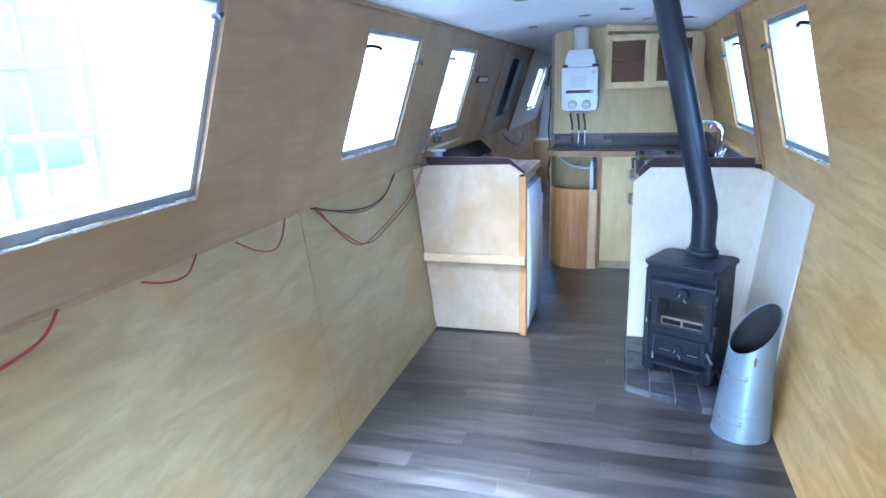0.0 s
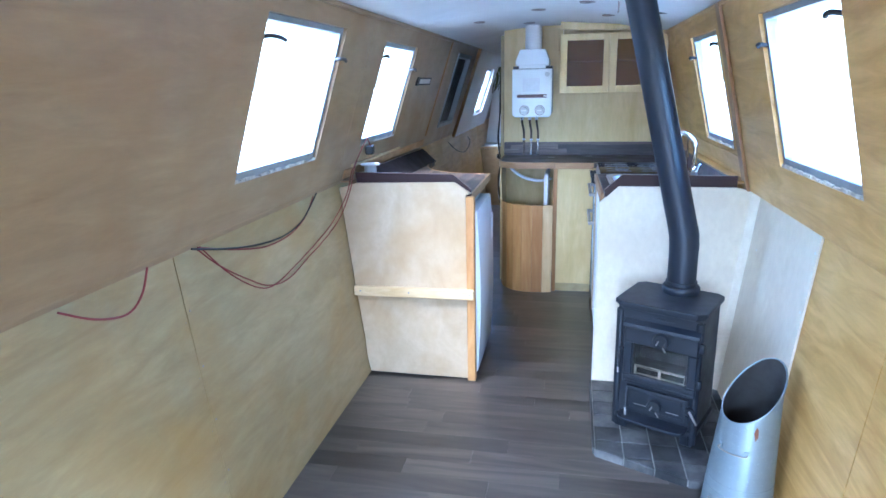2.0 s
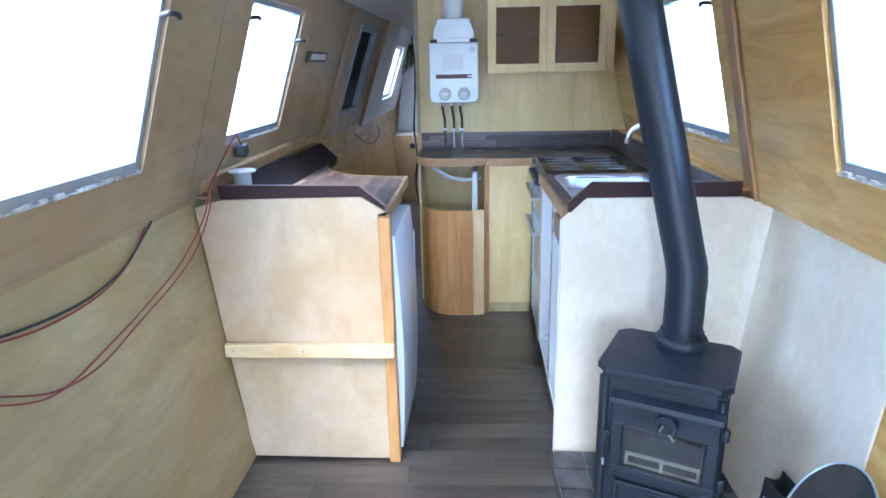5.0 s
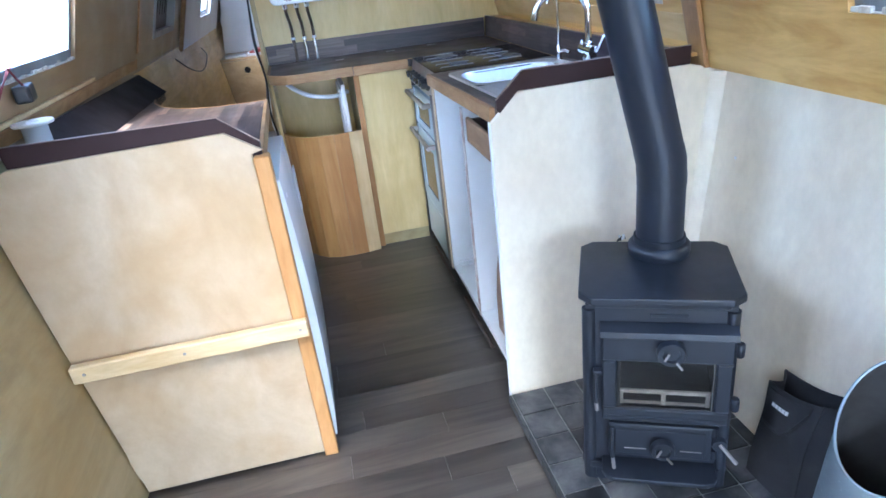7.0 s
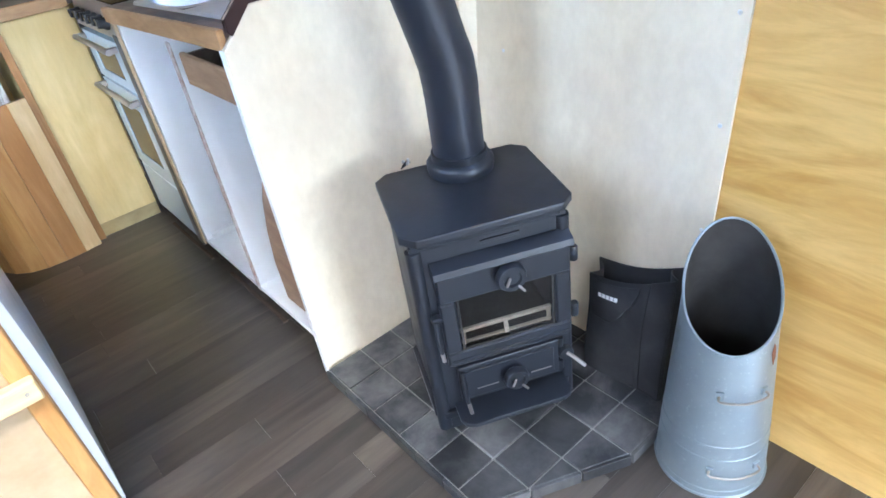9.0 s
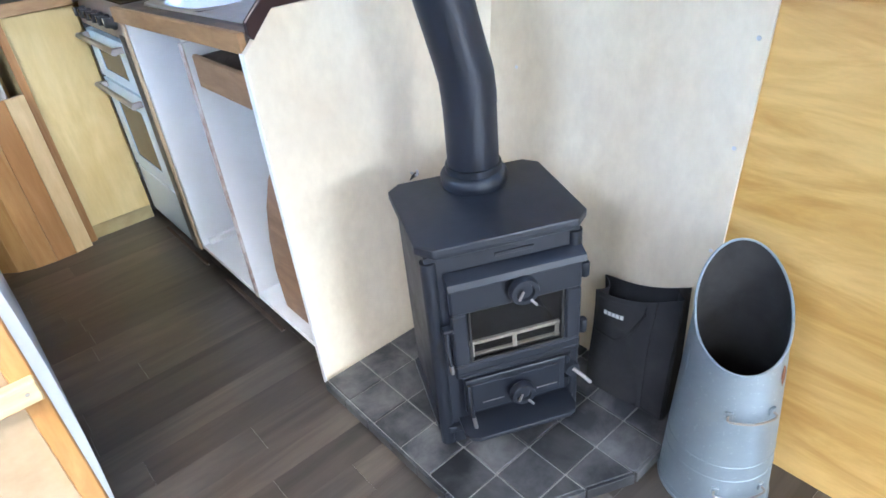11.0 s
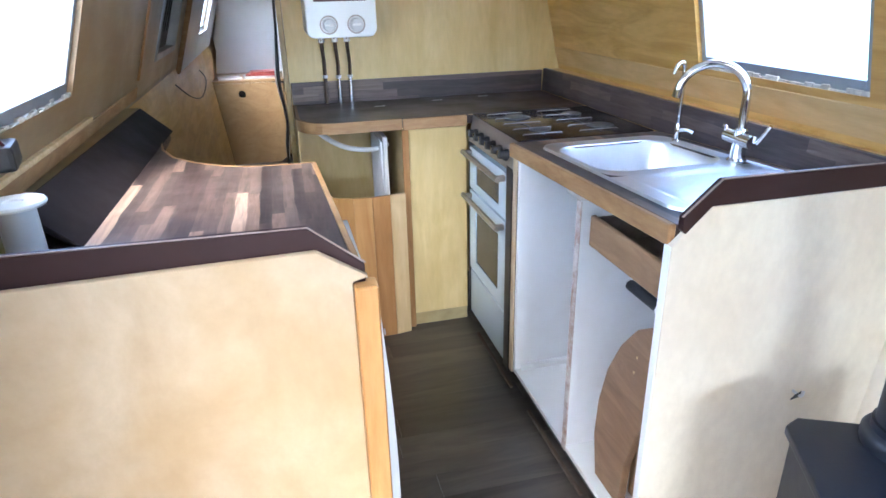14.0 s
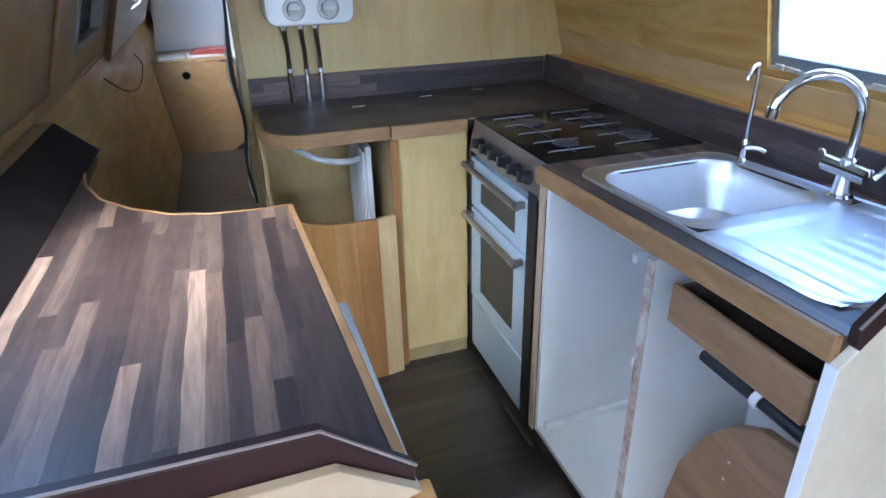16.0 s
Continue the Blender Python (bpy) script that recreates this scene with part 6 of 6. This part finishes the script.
cable([(lx + 0.008, 2.20, 0.950), (lx + 0.026, 2.28, 0.905), (lx + 0.026, 2.38, 0.880), (lx + 0.018, 2.45, 0.905), (lx + 0.006, 2.50, 0.962)], RED, "red cable loop drooping from under the gunwale", 0.003, "loose cables")
cable([(lx + 0.004, 2.72, 0.955), (lx + 0.024, 2.80, 0.880), (lx + 0.026, 2.95, 0.790), (lx + 0.030, 3.09, 0.722), (lx + 0.030, 3.25, 0.700), (lx + 0.035, 3.43, 0.735), (lx + 0.05, 3.62, 0.785), (lx + 0.06, 3.76, 0.845), (lx + 0.085, 3.825, 0.95), (lx + 0.10, 3.84, 1.03), (left_up(1.10) + 0.02, 4.05, 1.10), (left_up(1.15) + 0.012, 4.15, 1.155)], RED, "long red cable swagging along the cabin side", 0.0022, "loose cables")
cable([(lx + 0.004, 2.74, 0.955), (lx + 0.028, 2.84, 0.845), (lx + 0.030, 3.00, 0.745), (lx + 0.034, 3.12, 0.715), (lx + 0.034, 3.30, 0.735), (lx + 0.04, 3.50, 0.775), (lx + 0.055, 3.66, 0.83), (lx + 0.075, 3.80, 0.93), (lx + 0.088, 3.84, 1.02), (left_up(1.08) + 0.028, 4.02, 1.08), (left_up(1.14) + 0.016, 4.12, 1.15)], RED, "long red cable swagging along the cabin side", 0.0022, "loose cables")
cable([(lx + 0.004, 2.70, 0.958), (lx + 0.018, 2.85, 0.920), (lx + 0.022, 3.05, 0.882), (lx + 0.022, 3.25, 0.865), (lx + 0.020, 3.42, 0.885), (lx + 0.012, 3.56, 0.940), (lx + 0.004, 3.62, 0.962)], BLACK, "black cable hanging below the gunwale", 0.0032, "loose cables")
cable([(lx + 0.004, 2.73, 0.955), (lx + 0.018, 2.90, 0.905), (lx + 0.022, 3.10, 0.862), (lx + 0.022, 3.30, 0.858), (lx + 0.020, 3.45, 0.892), (lx + 0.006, 3.58, 0.955)], RED, "red cable hanging below the gunwale", 0.0026, "loose cables")
cable([(left_up(1.15) + 0.012, 4.13, 1.155), (left_up(1.12) + 0.022, 4.16, 1.125), (left_up(1.09) + 0.03, 4.20, 1.095)], RED, "short red cable looped into the adapter", 0.0028, "loose cables")
for i, (dy, mat_) in enumerate(((0.0, BLACK), (0.018, BLACK), (0.03, WHITE_PAINT))):
    cable([(-0.402, BULK + 0.01 + dy, 1.42 - 0.05 * i), (-0.408, BULK + 0.02 + dy, 1.20), (-0.416 - 0.006 * i, BULK + 0.005 + dy, 1.00), (-0.404, BULK + 0.012 + dy, 0.82), (-0.418, BULK + 0.0 + dy, 0.70 - 0.05 * i), (-0.404, BULK + 0.02 + dy, 0.52)], mat_, "loose cable hanging down the passage corner", 0.005, "passage cables")
cable([(-0.90, 6.3, 0.93), (-0.86, 6.5, 0.84), (-0.84, 6.8, 0.80), (-0.835, 7.05, 0.86), (-0.88, 7.2, 0.90)], BLACK, "black cable sagging along the passage side", 0.003, "passage cables")

# books on the passage step, straps hanging by the far door
for i, (w_, d_, h_, c_, rz) in enumerate(((0.26, 0.19, 0.018, PAPER_B, 5), (0.24, 0.18, 0.016, PAPER_A, -6), (0.22, 0.17, 0.014, PAPER_A, 3))):
    z = 0.6845 + (0.0, 0.0185, 0.035)[i]
    single("magazine", turned(box(-w_ / 2, w_ / 2, -d_ / 2, d_ / 2, 0, h_, 0.002), (-0.56 + 0.02 * i, 8.52, z), rz), c_, "magazine in a small stack on the passage step", "magazine", "stacked magazines")
single("papers", turned(box(-0.09, 0.09, -0.09, 0.09, 0, 0.012, 0.002), (-0.80, 8.50, 0.6845), 8), PAPER_B, "loose grey papers on the passage step", "papers")
st_ = bmesh.new()
rng = random.Random(5)
for i in range(26):
    x, y = -0.70 + rng.uniform(-0.11, 0.11), 8.55 + rng.uniform(-0.06, 0.06)
    join(st_, sweep([(x, y, roof(x) - 0.12), (x + rng.uniform(-0.03, 0.03), y, 1.40 + rng.uniform(-0.02, 0.05)), (x + rng.uniform(-0.05, 0.05), y, 1.28 + rng.uniform(0, 0.08))], rng.uniform(0.006, 0.012), 5, 3, True, 0.5))
hang = single("hanging_plant", st_, LEAF, "dark green and yellow trailing plant hanging at the far door", "plant")
single("plant_hook", sweep([(-0.70, 8.55, roof(-0.70) - 0.001), (-0.70, 8.55, roof(-0.70) - 0.13)], 0.006, 6), BLACK, "dark ceiling hook holding the plant", "hook")

# ---- ceiling fittings ----
def downlight(x, y):
    z = roof(x)
    t = thing("downlight", (x, y, z), "small unlit recessed ceiling light with a dark rim", "ceiling light", "ceiling lights")
    part("rim", lathe([(0.018, -0.004), (0.036, -0.004), (0.040, 0.0), (0.040, 0.004)], (x, y, z - 0.001), (-0.1 * x, 0, 1), 24), HANDLE_STEEL, t, "", True)
    part("lens", lathe([(0.0, -0.002), (0.020, -0.003)], (x, y, z - 0.001), (-0.1 * x, 0, 1), 24), BLACK, t)


for x, y in ((-0.30, 3.62), (0.17, 4.42), (-0.44, 4.95), (0.30, 5.0), (-0.08, 4.72), (-0.30, 2.2), (0.35, 2.2), (-0.18, 5.45)):
    downlight(x, y)
vt = thing("roof_vent", (0.52, 4.63, roof(0.52)), "flat dark slot vent in the ceiling", "vent")
part("slot", turned(box(-0.10, 0.10, -0.012, 0.012, -0.006, 0.002, 0.001), (0.52, 4.60, roof(0.52) - 0.002), 3), BLACK, vt)
ceiling_hook = single("ceiling_hook", sweep([(0.31, 4.35, roof(0.31)), (0.31, 4.35, roof(0.31) - 0.035), (0.31, 4.37, roof(0.31) - 0.045)], 0.004, 6, 3), HANDLE_STEEL, "small metal hook screwed in the ceiling", "hook")

# ---- floor planks, laid across the boat ----
PW = 0.094
rng = random.Random(11)
plank_cache = {}
rest = bmesh.new()
n_rows = int((Y1 - Y0) / PW)
made = 0
for r_ in range(n_rows):
    ya = Y0 + r_ * PW
    x = -0.90 - rng.uniform(0, 0.5)
    while x < 0.86:
        ln = rng.choice((0.46, 0.58, 0.72, 0.86))
        xa, xb = max(x, -0.90), min(x + ln, 0.87)
        x += ln
        if xb - xa < 0.02:
            continue
        near = 1.9 < ya < 6.2
        q = (round(xb - xa, 3))
        if near and made < 300:
            if q not in plank_cache:
                plank_cache[q] = mesh_of("plank", box(0.0003, q - 0.0003, 0.0003, PW - 0.0003, -0.0055, 0.004), PLANK)
            o = new("plank", plank_cache[q])
            o.parent = floor
            o.location = (xa, ya, 0)
            made += 1
        else:
            join(rest, box(xa + 0.0006, xb - 0.0006, ya + 0.0005, ya + PW - 0.0005, -0.0055, 0.004))
rest_ob = part("planks_beyond", rest, PLANK, floor, "dark laminate planks further along the boat")
rest_ob["kind"] = "stuff"
